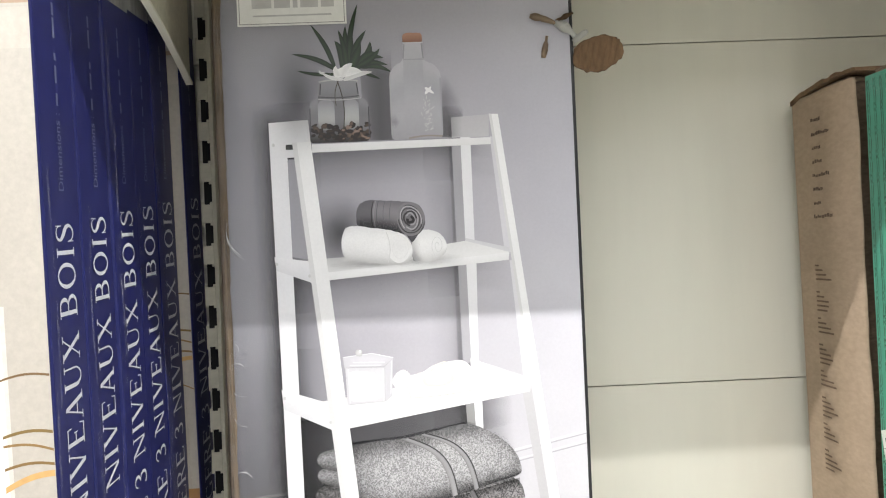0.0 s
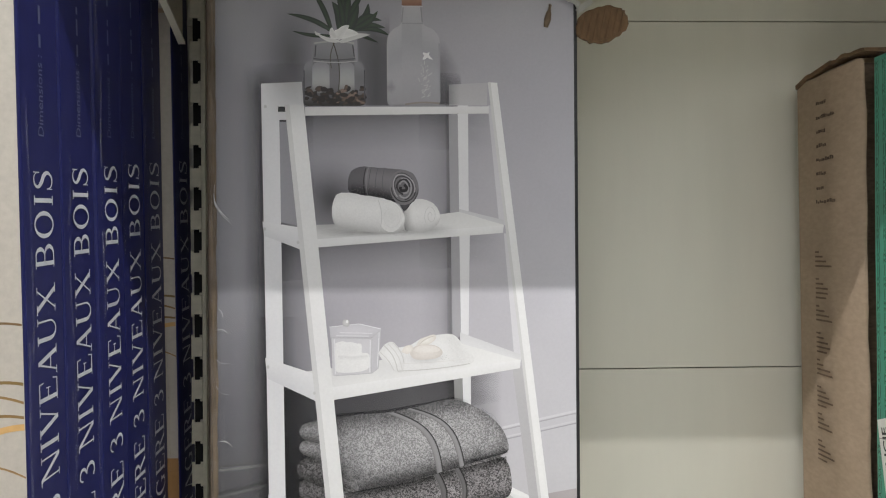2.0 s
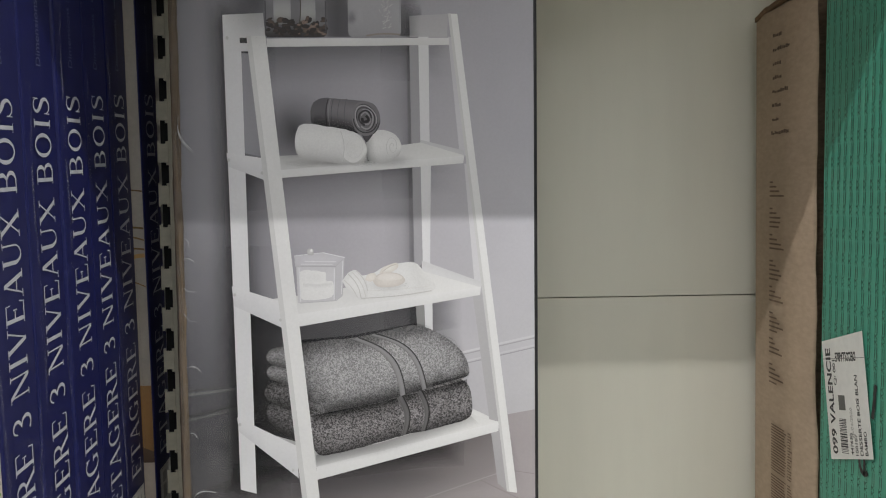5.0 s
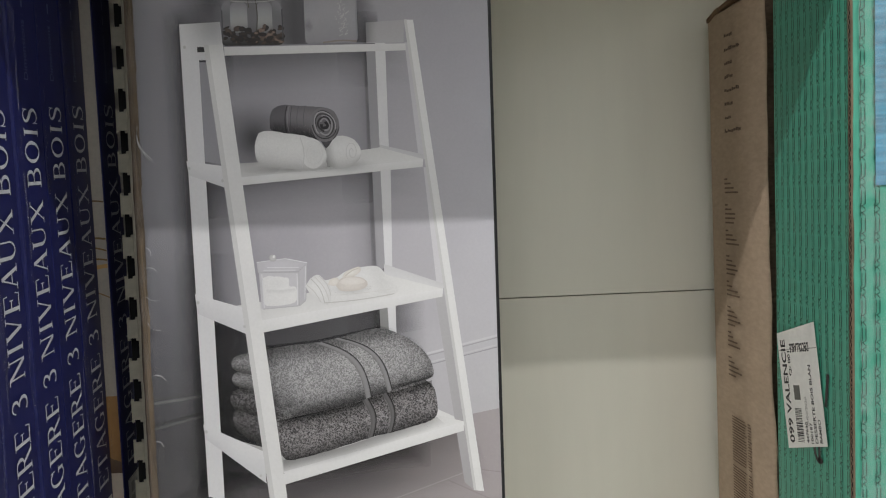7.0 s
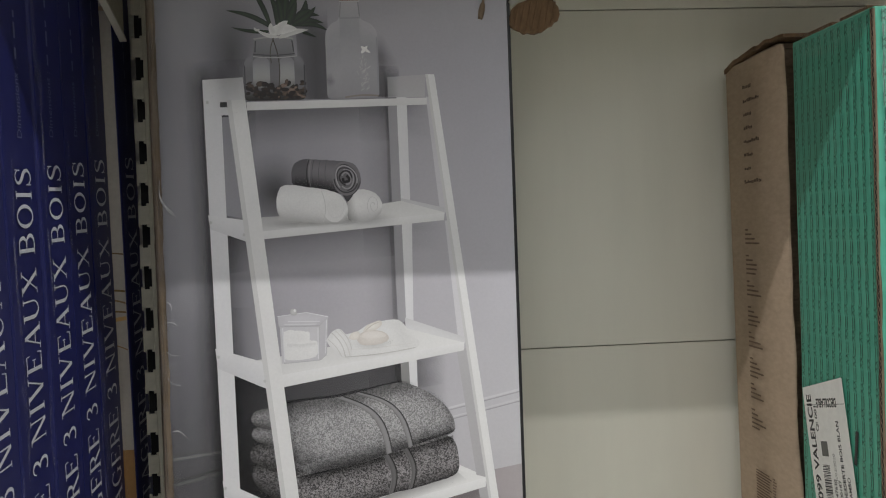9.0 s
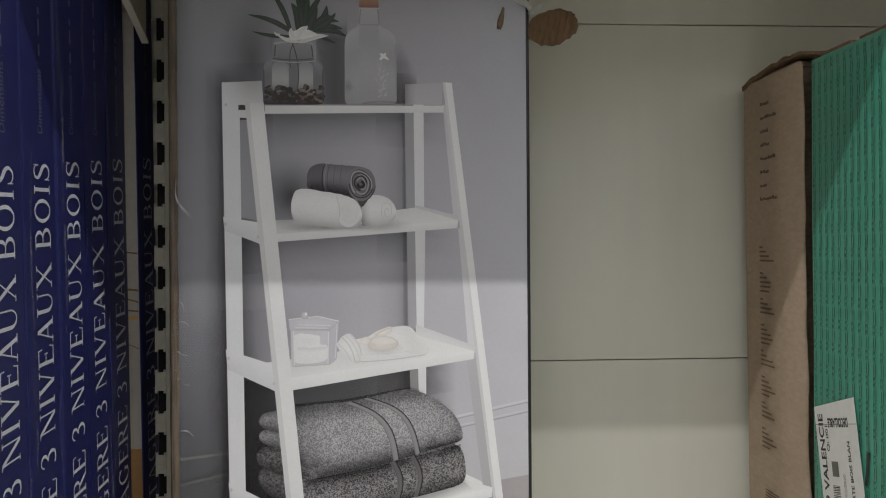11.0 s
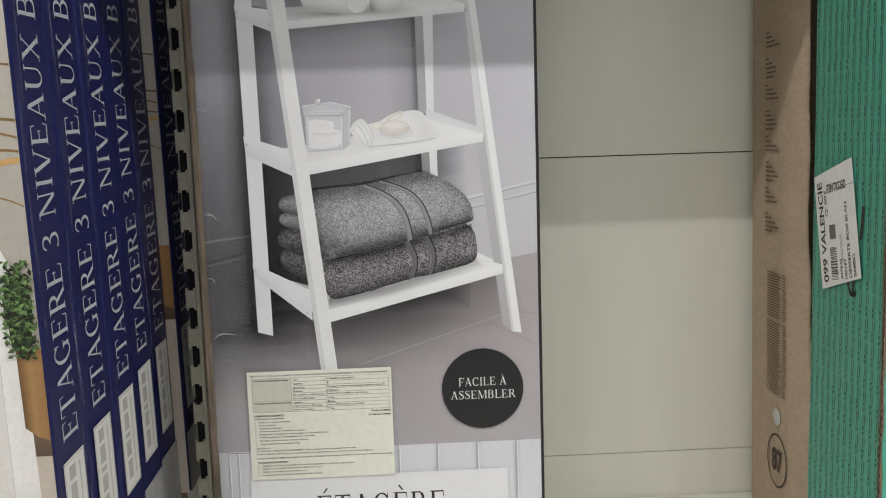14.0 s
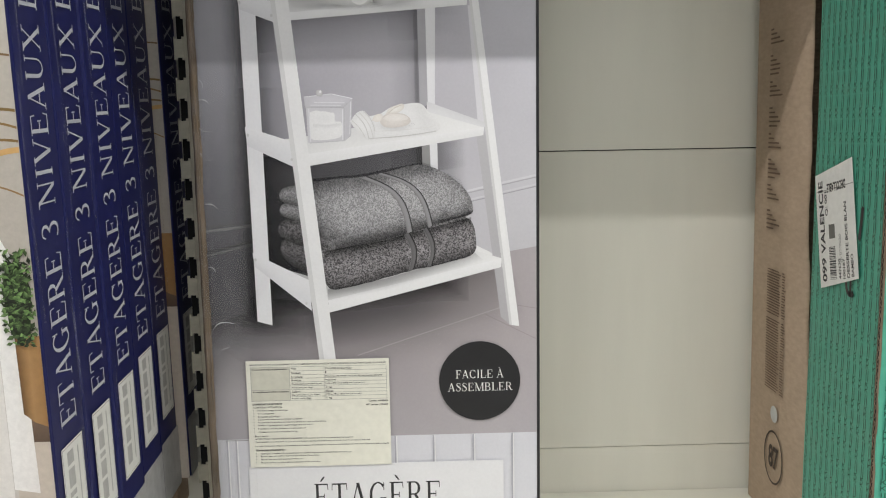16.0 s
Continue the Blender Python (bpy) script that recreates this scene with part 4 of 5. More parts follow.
for x in (5, 50, 90, 162):
    mark(x, 80.4, 0.35, 40)
words("Caract\u00e9ristiques g\u00e9n\u00e9rales", 6.5, 47, 10.6, 2.4, M_BLACK, 0.02)
words("Compl\u00e9ment d'informations", 7, 49, 37.4, 2.4, M_BLACK, 0.02)
for k, (name, wa, fact, wb) in enumerate((("Type", 6, "\u00c9TAG\u00c8RE EN \u00c9CHELLE", 31), ("Nombre", 11, "1", 1.2), ("Structure", 13, "Panneau de fibres de bois de moyenne densit\u00e9", 66), ("Finition", 11, "Peinture", 12),
                                          ("Dimensions produit (cm)", 35, "L43 x P31.5 x H98 cm (environ)", 45), ("Poids produit (kg)", 24, "6 kg", 7), ("Coloris", 10, "Blanc", 8.5), ("Dimensions colis (cm)", 32, "L96 x P8 x H38 cm (environ)", 41), ("Poids colis (kg)", 22, "7 kg", 7))):
    words(name, 52, 52 + wa, TABLE[k] + 2.3, 2.3)
    words(fact, 91.5, 91.5 + wb, TABLE[k] + 2.3, 2.3)
words("Code: 418043", 141, 163, 50.6, 2.2, M_BLACK, 0.02)
words("N\u00b0 de lot : 27442", 138, 163, 55.2, 2.2, M_BLACK, 0.02)
words("CONSIGNES DE SECURITE", 5.6, 40, 51.9, 2.2, M_BLACK, 0.02)
words("A LIRE AVANT UTILISATION", 5.6, 39.7, 55.6, 2.0)
for text, x1, d in (("Produit \u00e0 usage domestique", 46.5, 59.7), ("Prix \u00e0 emporter", 30.5, 63.3), ("A monter soi-m\u00eame.", 36.6, 66.8), ("Ce meuble doit \u00eatre mont\u00e9 par un adulte", 62.8, 70.4), ("Positionner le produit de mani\u00e8re stable sur une surface plane.", 90.5, 74.0),
                    ("V\u00e9rifier r\u00e9guli\u00e8rement l'assemblage de ce produit", 74.6, 77.5), ("Ne laisser pas les enfants sans surveillance.", 67.3, 81.6), ("Charge maximum admissible 15 kg", 56.3, 85.5)):
    words(text, 11.3, x1, d, 2.2)
    mark(6.2, 128.5 - d, 0.9, 0.9, M_DIM)
words("Bon \u00e0 savoir", 7, 22, 90.5, 2.0)
words("ATTENTION ! RISQUE DE BASCULEMENT - Un meuble non fix\u00e9 est susceptible de basculer.", 7, 122, 94.1, 2.2)
words("Tout meuble doit \u00eatre fix\u00e9 au mur avec la fixation de s\u00e9curit\u00e9 incluse pour \u00e9viter que le meuble ne bascule", 7, 141, 97.7, 2.2)
words("Le type de fixation d\u00e9pend du mat\u00e9riau du support. Choisissez vos fixations en fonction de vos murs (vendues s\u00e9par\u00e9ment).", 7, 163.5, 102.7, 2.2)
words("CONSIGNES D'ENTRETIEN", 7, 41.4, 107.7, 2.2, M_BLACK, 0.02)
for text, x1, d in (("Nettoyer la surface du produit avec un chiffon l\u00e9g\u00e8rement imbib\u00e9 d'eau savonneuse.", 118.9, 111.9), ("Rincer avec un chiffon l\u00e9g\u00e8rement imbib\u00e9 d'eau claire", 80.8, 115.2), ("S\u00e9cher en essuyant avec un chiffon sec.", 62.5, 119.0), ("Ne pas utiliser de d\u00e9tergents chimiques ni de solvants.", 81.7, 122.9)):
    words(text, 12.7, x1, d, 2.2)
    mark(7, 128.5 - d, 0.9, 0.9, M_DIM)
mark(-27, 33, 26, 0.9)

# worn left edge of the carton
bm = bmesh.new()
rows = []
for k in range(120):
    z = 0.001 + 0.957 * k / 119
    j = 0.0010 * noise.noise(Vector((0, z * 22, 3))) + 0.0006 * noise.noise(Vector((0, z * 90, 5)))
    rows.append([bm.verts.new(v) for v in ((-0.0068, 0.012, z), (-0.0068 + j, 0.0005, z), (-0.0022, -0.0020, z), (0.0028 + 1.6 * j, -0.0012, z))])
for s, t in zip(rows, rows[1:]):
    for q in range(3):
        bm.faces.new((s[q], s[q + 1], t[q + 1], t[q]))
bmesh.ops.recalc_face_normals(bm, faces=bm.faces[:])
part("worn_edge", bm, M_EDGE, carton_ob, "frayed brown cardboard edge", True)

# black strip along the right edge, torn corner
part("edge_strip", block(0.3785, 0.3822, -0.0006, 0.03, 0.002, 0.958, 0.0008), M_BLACK, carton_ob, "black strip along the right edge")
bm = bmesh.new()
rnd = random.Random(3)
outline = []
for i in range(40):
    a = 2 * math.pi * i / 40
    x, z = 0.026 + 0.028 * math.cos(a), 0.0205 + 0.0195 * math.sin(a) + 0.004 * math.cos(a)
    outline.append((max(-0.001, x + rnd.uniform(-0.0012, 0.0012)), z + rnd.uniform(-0.0012, 0.0012)))
front = [bm.verts.new((x, -0.003 - 0.03 * x + 0.0012 * math.sin(x * 900), z)) for x, z in outline]
back = [bm.verts.new((x, 0.001 - 0.03 * x, z)) for x, z in outline]
bm.faces.new(front)
bm.faces.new(back[::-1])
for i in range(40):
    bm.faces.new((front[i], back[i], back[(i + 1) % 40], front[(i + 1) % 40]))
flap = part("torn_flap", bm, M_KRAFT_DARK, carton_ob, "torn brown cardboard flap with bare flutes")
flap.location = (0.382, 0.0, 0.8355)
for k in range(7):
    x = 0.006 + 0.0068 * k
    h = 0.017 * math.sqrt(max(0.05, 1 - ((x - 0.026) / 0.029) ** 2))
    bm = bmesh.new()
    bmesh.ops.create_cone(bm, segments=8, radius1=0.0016, radius2=0.0014, depth=2 * h, cap_ends=True, matrix=Matrix.Translation((x, -0.0032 - 0.03 * x, 0.0205 + 0.14 * (x - 0.026))) @ Matrix.Rotation(0.22, 4, "Y"))
    part("flute", bm, M_KRAFT_DARK, flap)


def scrap(name, a, b, width, material, lift, seed):
    """A curled shred of paper or board between two places on the carton."""
    r = random.Random(seed)
    bm = bmesh.new()
    n = 8
    rows = []
    for i in range(n + 1):
        u = i / n
        w = width * (0.5 + 0.5 * math.sin(math.pi * min(1, u + 0.15))) * r.uniform(0.7, 1.2)
        x, z = a[0] + (b[0] - a[0]) * u, a[1] + (b[1] - a[1]) * u
        d = Vector((-(b[1] - a[1]), 0, b[0] - a[0])).normalized() * w / 2
        y = -lift * math.sin(math.pi * (0.1 + 0.8 * u))
        c = Vector((x, y, z))
        rows.append([bm.verts.new(c - d), bm.verts.new(c + Vector((0, -0.0015, 0))), bm.verts.new(c + d)])
    for s, t in zip(rows, rows[1:]):
        for k in range(2):
            bm.faces.new((s[k], s[k + 1], t[k + 1], t[k]))
    bmesh.ops.solidify(bm, geom=bm.faces[:], thickness=0.0008)
    return part(name, bm, material, flap, "", True)


scrap("shred", (-0.046, 0.064), (-0.016, 0.054), 0.008, M_KRAFT, 0.006, 1)
scrap("shred", (-0.018, 0.056), (0.001, 0.066), 0.006, M_KRAFT_DARK, 0.006, 2)
scrap("paper_shred", (-0.019, 0.057), (0.004, 0.038), 0.012, M_WHITE, 0.008, 3)
scrap("paper_shred", (0.0, 0.034), (0.016, 0.046), 0.009, M_WHITE, 0.006, 4)
scrap("shred", (-0.033, 0.018), (-0.028, 0.042), 0.006, M_KRAFT, 0.002, 5)


# clear film: thin, glossy, seen only where it wrinkles; a pale, part-opaque colour paints its glints
def film_material():
    m, nt, p = nodes_of("clear_film")
    p.inputs["Base Color"].default_value = (0.9, 0.9, 0.92, 1)
    p.inputs["Roughness"].default_value = 0.12
    p.inputs["Alpha"].default_value = 0.42
    p.inputs["Specular IOR Level"].default_value = 0.9
    n = noise_node(nt, 60, 3)
    r = ramp_node(nt, n.outputs[0], (0.12,) * 3 + (1,), (0.6,) * 3 + (1,))
    nt.links.new(r.outputs[0], p.inputs["Alpha"])
    return m


M_FILM = film_material()


def wrinkle(parent, points, width, y=-0.004):
    """A raised crease of film through (x, z) places."""
    bm = bmesh.new()
    rows = []
    n = len(points)
    for i, (x, z) in enumerate(points):
        w = width * math.sin(math.pi * (i + 0.5) / n)
        rows.append([bm.verts.new((x - w * 0.3, y, z - w)), bm.verts.new((x, y - 0.002, z)), bm.verts.new((x + w * 0.3, y, z + w))])
    for s, t in zip(rows, rows[1:]):
        for k in range(2):
            bm.faces.new((s[k], s[k + 1], t[k + 1], t[k]))
    return part("film_crease", bm, M_FILM, parent, "crease of clear film, its glint put in as pale colour", True)


def mm(points):
    return [(x / 1000, z / 1000 - Z0) for x, z in points]


for a, b, sag, w in (((2, 1288), (16, 1252), -7, 0.0016), ((6, 1268), (18, 1249), -4, 0.001), ((2, 1137), (14, 1134), 2, 0.0008), ((2, 1107), (16, 1103), -3, 0.0008), ((2, 1079), (15, 1070), -3, 0.0008),
                     ((3, 1021), (18, 1016), 3, 0.0009), ((2, 868), (30, 884), 9, 0.0009), ((8, 838), (24, 856), 6, 0.0008), ((3, 1160), (9, 1150), 2, 0.0007), ((4, 950), (12, 944), 2, 0.0007)):
    wrinkle(carton_ob, mm(bend(a, b, sag, 9)), w)

# ---- blue cartons ----
DEEP = 0.0725
M_PHOTO = ink_material("lifestyle_photo_print", 160.0, 0.10, 0.4)
M_FOLIAGE = ink_material("photo_print_foliage", 120.0, 0.55, 0.45)
SP = [0]


def on_spine(name, bm, material, c, y, z, label="", up=False):
    """Lays an x-z drawing on the narrow side; it reads upwards unless up is set."""
    SP[0] += 1
    m = axes((0.0006 + 0.00002 * (SP[0] % 60), y, z), (0, 0, 1), (0, -1, 0)) if not up else axes((0.0006 + 0.00002 * (SP[0] % 60), y, z), (0, 1, 0), (0, 0, 1))
    return part(name, turned(bm, m), material, c, label)


def box2(w, h):
    return flat([(0, 0), (w, 0), (w, h), (0, h)], 0)


def front_paint(c, name, sections, material):
    SP[0] += 1
    bm = bmesh.new()
    cl = bm.loops.layers.float_color.new("ink")
    y = -0.0006 - 0.00001 * (SP[0] % 120)
    grid = [[(bm.verts.new((x, y, z)), col) for x, z, col in s] for s in sections]
    for s, t in zip(grid, grid[1:]):
        for k in range(len(s) - 1):
            q = (s[k], s[k + 1], t[k + 1], t[k])
            f = bm.faces.new([v for v, _ in q])
            for lp, (_, col) in zip(f.loops, q):
                lp[cl] = col
    bmesh.ops.recalc_face_normals(bm, faces=bm.faces[:])
    if sum(f.normal.y for f in bm.faces) > 0:
        bmesh.ops.reverse_faces(bm, faces=bm.faces[:])
    return part(name, bm, material, c)


def room_photo(c, leafy):
    """The photograph on the wide front: cream wall, white frame, twigs, potted plant."""
    def rect(name, x0, x1, z0, z1, a, b=None, mat=None):
        front_paint(c, name, [[(x0, z1, a), (x1, z1, a)], [(x0, z0, b or a), (x1, z0, b or a)]], mat or M_PHOTO)
    rect("photo_wall", -0.372, -0.0015, 0.0, 0.958, G(186, 181, 172), G(178, 170, 159))
    rect("photo_cornice", -0.372, -0.0015, 0.888, 0.957, G(196, 192, 186), G(190, 186, 180))
    rect("photo_board", -0.372, -0.0015, 0.857, 0.886, G(206, 204, 200))
    rect("photo_line", -0.372, -0.0015, 0.849, 0.854, G(172, 150, 128))
    rect("photo_board", -0.372, -0.0015, 0.815, 0.846, G(192, 186, 176))
    rect("photo_floor", -0.372, -0.0015, 0.0, 0.240, G(196, 184, 170), G(206, 196, 184))
    rect("photo_floor_shade", -0.10, -0.0015, 0.236, 0.258, G(112, 92, 76), G(92, 74, 60))
    rect("photo_frame", -0.0545, -0.037, 0.10, 0.765, G(238, 236, 232), G(222, 218, 212))
    rect("photo_frame_side", -0.037, -0.0335, 0.10, 0.62, G(214, 208, 200), G(196, 190, 182))
    rect("photo_frame", -0.20, -0.037, 0.47, 0.485, G(236, 233, 228))
    front_paint(c, "photo_frame", [[(-0.0365, 0.44, G(240, 238, 234)), (-0.018, 0.40, G(240, 238, 234))], [(-0.0365, 0.192, G(238, 236, 232)), (-0.0145, 0.188, G(230, 226, 222))]], M_PHOTO)
    for z0, z1, w, col in ((0.563, 0.566, 0.0009, G(120, 96, 66)), (0.519, 0.522, 0.0012, G(126, 104, 62)), (0.512, 0.508, 0.001, G(140, 112, 70)), (0.494, 0.497, 0.0011, G(130, 104, 64)), (0.478, 0.490, 0.0024, G(204, 164, 106)), (0.462, 0.452, 0.0008, G(150, 120, 80))):
        n = 8
        front_paint(c, "photo_twig", [[(-0.04 + 0.038 * i / n, z0 + (z1 - z0) * i / n + 0.003 * math.sin(3.0 * i / n) + w, col), (-0.04 + 0.038 * i / n, z0 + (z1 - z0) * i / n + 0.003 * math.sin(3.0 * i / n) - w, col)] for i in range(n + 1)], M_PHOTO)
    front_paint(c, "photo_pot", [[(-0.0225, 0.332, G(112, 80, 44)), (-0.012, 0.332, G(168, 130, 84)), (-0.0015, 0.332, G(160, 122, 76))], [(-0.0215, 0.262, G(100, 74, 44)), (-0.012, 0.254, G(166, 128, 82)), (-0.0015, 0.250, G(150, 112, 68))]], M_PHOTO)
    if not leafy:
        return
    n = 22
    front_paint(c, "photo_foliage", [[(-0.0165 + 0.0125 * math.cos(a) * (0.9 + 0.12 * math.sin(5 * a)) * q + 0.0, 0.362 + 0.040 * math.sin(a) * (0.92 + 0.1 * math.sin(7 * a)) * q, G(30 + 16 * q, 44 + 20 * q, 24 + 10 * q)) for q in (0.05, 1.0)] for a in (2 * math.pi * i / n for i in range(n + 1))], M_FOLIAGE)
    r = random.Random(11)
    leaves = []
    for k in range(420):
        x, z = r.gauss(-0.0155, 0.0075), r.gauss(0.362, 0.024)
        if (x < -0.024 and z < 0.335) or abs(z - 0.364) > 0.042:
            continue
        a, ln, w = r.uniform(-0.6, 3.7), r.uniform(0.004, 0.009), r.uniform(0.0010, 0.0021)
        g = r.choice((0.5, 0.7, 0.9, 1.1, 1.35, 1.6))
        dx, dz = math.cos(a) * ln, math.sin(a) * ln
        ca, cb = G(56 * g, 76 * g, 44 * g), G(88 * g, 112 * g, 66 * g)
        tip = [(x, z, ca), (x + dx / 2 - dz / ln * w, z + dz / 2 + dx / ln * w, ca), (x + dx, z + dz, cb), (x + dx / 2 + dz / ln * w, z + dz / 2 - dx / ln * w, cb)]
        leaves.append([(min(-0.0016, px), pz, col) for px, pz, col in tip])
    bm = bmesh.new()
    cl = bm.loops.layers.float_color.new("ink")
    for k, tip in enumerate(leaves):
        f = bm.faces.new([bm.verts.new((px, -0.0019 - 0.000003 * k, pz)) for px, pz, col in tip])
        f.normal_update()
        for lp, (px, pz, col) in zip(f.loops, tip):
            lp[cl] = col
        if f.normal.y > 0:
            f.normal_flip()
    part("photo_leaves", bm, M_FOLIAGE, c)


def blue_carton(i):
    """Its narrow printed side is x = 0 and faces +x; its wide front is y = 0."""
    note = "bent outermost navy blue carton with a room photo on its front" if i == 0 else "navy blue shelf carton in clear film, standing in a row"
    c = thing("blue_carton", pose(0, 0, 0), note, "carton", "row of blue cartons")
    part("body", turned(carton(0.375, DEEP, 0.96, 0.003, 4 + i, 6, 0.0005), pose(-0.375, 0, 0)), M_BLUE, c, "navy blue printed board")
    on_spine("foot_print", box2(DEEP - 0.0015, 0.081), M_SPINE_WHITE, c, 0.0008, 0.001, "pale grey printed foot", True)
    on_spine("head_print", box2(DEEP - 0.0015, 0.079), M_HEAD, c, 0.0008, 0.88, "pale grey printed head", True)
    on_spine("spine_letters", serif_lettering("ETAGERE 3 NIVEAUX BOIS", 0.445, 0.034), M_LETTER, c, 0.0535, 0.238, "pale grey upright lettering")
    on_spine("size_letters", lettering("Dimensions :", 0.062, 0.0095), M_SMALL, c, 0.040, 0.708)
    for k, w in enumerate((0.010, 0.014, 0.006, 0.016, 0.010)):
        on_spine("size_print", box2(w, 0.0036), M_SMALL, c, 0.0385, 0.776 + k * 0.018)
    on_spine("brand_label", box2(0.048, 0.110), M_WHITE, c, 0.013, 0.111, "white label with grey mark", True)
    for y, z, w, h in ((0.0145, 0.113, 0.045, 0.0006), (0.0145, 0.2188, 0.045, 0.0006), (0.0145, 0.113, 0.0006, 0.106), (0.0589, 0.113, 0.0006, 0.106)):
        on_spine("label_border", box2(w, h), M_GREY_PRINT, c, y, z, "", True)
    for z, w in ((0.124, 0.021), (0.149, 0.017), (0.170, 0.005), (0.179, 0.018), (0.201, 0.013)):
        on_spine("brand_mark", box2(0.014, w), M_BRAND, c, 0.024, z, "", True)
    on_spine("brand_line", box2(0.0024, 0.088), M_BRAND, c, 0.047, 0.124, "", True)
    # creases of the film on the side, their sheen a faint pale tint
    r = random.Random(20 + i)
    for k in range(5):
        y0, z0, ln = r.choice((0.004, 0.008, 0.064, 0.068)) + r.uniform(-0.002, 0.002), r.uniform(0.15, 0.75), r.uniform(0.05, 0.22)
        bm = bmesh.new()
        rows = []
        for s in range(9):
            u = s / 8
            w = 0.0011 * math.sin(math.pi * (u * 0.9 + 0.05))
            yy = y0 + 0.003 * math.sin(u * 4 + k)
            rows.append([bm.verts.new((0.002, yy - w, z0 + ln * u)), bm.verts.new((0.0032, yy, z0 + ln * u)), bm.verts.new((0.002, yy + w, z0 + ln * u))])
        for a, b in zip(rows, rows[1:]):
            for q in range(2):
                bm.faces.new((a[q], a[q + 1], b[q + 1], b[q]))
        part("film_crease", bm, M_FILM_DIM, c, "", True)
    if i in (0, 5):
        room_photo(c, i == 0)
    return c


M_SMALL = surface("small_grey_print", (0.115, 0.13, 0.22, 1), 0.4, 0.1, 90, 9, 0.0)
M_FILM_DIM = M_FILM.copy()
M_FILM_DIM.name = "clear_film_dim"
for nd in M_FILM_DIM.node_tree.nodes:
    if nd.type == "VALTORGB":
        nd.color_ramp.elements[0].color, nd.color_ramp.elements[1].color = (0.0,) * 3 + (1,), (0.06,) * 3 + (1,)
SHIFT = (0.002, 0.002, 0.0035, 0.0015, 0.0005, 0.014)
for i in range(6):
    c = blue_carton(i)
    c.matrix_world = pose(-0.082 + SHIFT[i], -0.234 + 0.0733 * i, 0.6 + 0.009 * i, 2.7)
    if i:
        support = tagged(part("packing_strip", block(-0.36, -0.02, 0.0, 0.069, -0.0005, 0.0088 * i - 0.001), M_KRAFT), "flat brown cardboard packing under a blue carton", "packing")
        support.location = (-0.082 + SHIFT[i], -0.234 + 0.0733 * i, 0.5965)

# ---- green carton ----
GX, GY = 0.682, -0.19
green = thing("green_carton", pose(GX, GY, 0.6), "green patterned carton with a raw corrugated corner", "carton")
part("body", carton(0.42, 0.1525, 0.814, 0.0015, 7, 10, 0.0008), M_GREEN, green)


def on_side(bm, y, z, lift, right_up=True, tilt=0.0):
    """Lays an x-z drawing on a side that faces -x; with right_up it reads upwards."""
    m = axes((-lift, y, z), (0, math.sin(tilt), math.cos(tilt)), (0, math.cos(tilt), -math.sin(tilt))) if right_up else axes((-lift, y, z), (0, -math.cos(tilt), math.sin(tilt)), (0, math.sin(tilt), math.cos(tilt)))
    return turned(bm, m)


def bars_of(bm, x0, z0, x1, z1, w):
    d = Vector((x1 - x0, z1 - z0)).normalized()
    n = Vector((-d.y, d.x)) * w / 2
    bm.faces.new([bm.verts.new((x, 0, z)) for x, z in ((x0 - n.x, z0 - n.y), (x1 - n.x, z1 - n.y), (x1 + n.x, z1 + n.y), (x0 + n.x, z0 + n.y))])


def motif(bm, x, z, s):
    """Two dashes and two small arrows, the printed repeat of the green carton."""
    w = 0.00105 * s
    for xx in (0.0024, 0.0058):
        bars_of(bm, x + xx * s, z, x + xx * s, z + 0.0114 * s, w)
    for zz in (0.0128, 0.0186):
        bars_of(bm, x + 0.0016 * s, z + zz * s, x + 0.0016 * s, z + (zz + 0.0050) * s, w)
        bars_of(bm, x + 0.0020 * s, z + (zz + 0.0026) * s, x + 0.0062 * s, z + (zz + 0.0050) * s, 0.00085 * s)
        bars_of(bm, x + 0.0030 * s, z + (zz + 0.0030) * s, x + 0.0062 * s, z + zz * s, 0.00085 * s)


bm = bmesh.new()
for a in range(12):
    for b in range(33):
        motif(bm, 0.0035 + a * 0.0124, 0.004 + b * 0.0244, 1.0)
part("side_pattern", on_side(bm, 0.1515, 0.0, 0.0012, False), M_GREEN_DARK, green, "dark green repeat of dashes and arrows")
bm = bmesh.new()
for a in range(30):
    for b in range(32):
        motif(bm, 0.005 + a * 0.0136, 0.004 + b * 0.0252, 1.08)
part("front_pattern", turned(bm, Matrix.Translation((0, -0.0012, 0))), M_GREEN_DARK, green, "dark green repeat of dashes and arrows")
# raw corrugated corner: two liners and a wave between them
r = random.Random(8)
for off, w in ((0.0, 0.0008), (0.0040, 0.0008)):
    bm = bmesh.new()
    rows = []
    for k in range(70):
        z = 0.002 + 0.81 * k / 69
        j = 0.0008 * noise.noise(Vector((off * 900, z * 30, 0)))
        rows.append([bm.verts.new((x, off + j + y, z)) for x, y in ((-0.0012, 0), (-0.0012, w), (0.001, w), (0.001, 0))])
    for s, t in zip(rows, rows[1:]):
        for q in range(4):
            bm.faces.new((s[q], s[(q + 1) % 4], t[(q + 1) % 4], t[q]))
    part("liner", bm, M_EDGE, green)
bm = bmesh.new()
rows = []
for k in range(560):
    z = 0.002 + 0.81 * k / 559
    y = 0.0024 + 0.0014 * math.sin(2 * math.pi * z / 0.0082)
    rows.append([bm.verts.new((x, y + d, z)) for x, d in ((-0.0011, -0.0003), (-0.0011, 0.0003), (0.001, 0.0003))])
for s, t in zip(rows, rows[1:]):
    for q in range(2):
        bm.faces.new((s[q], s[q + 1], t[q + 1], t[q]))
part("flute_wave", bm, M_KRAFT, green)
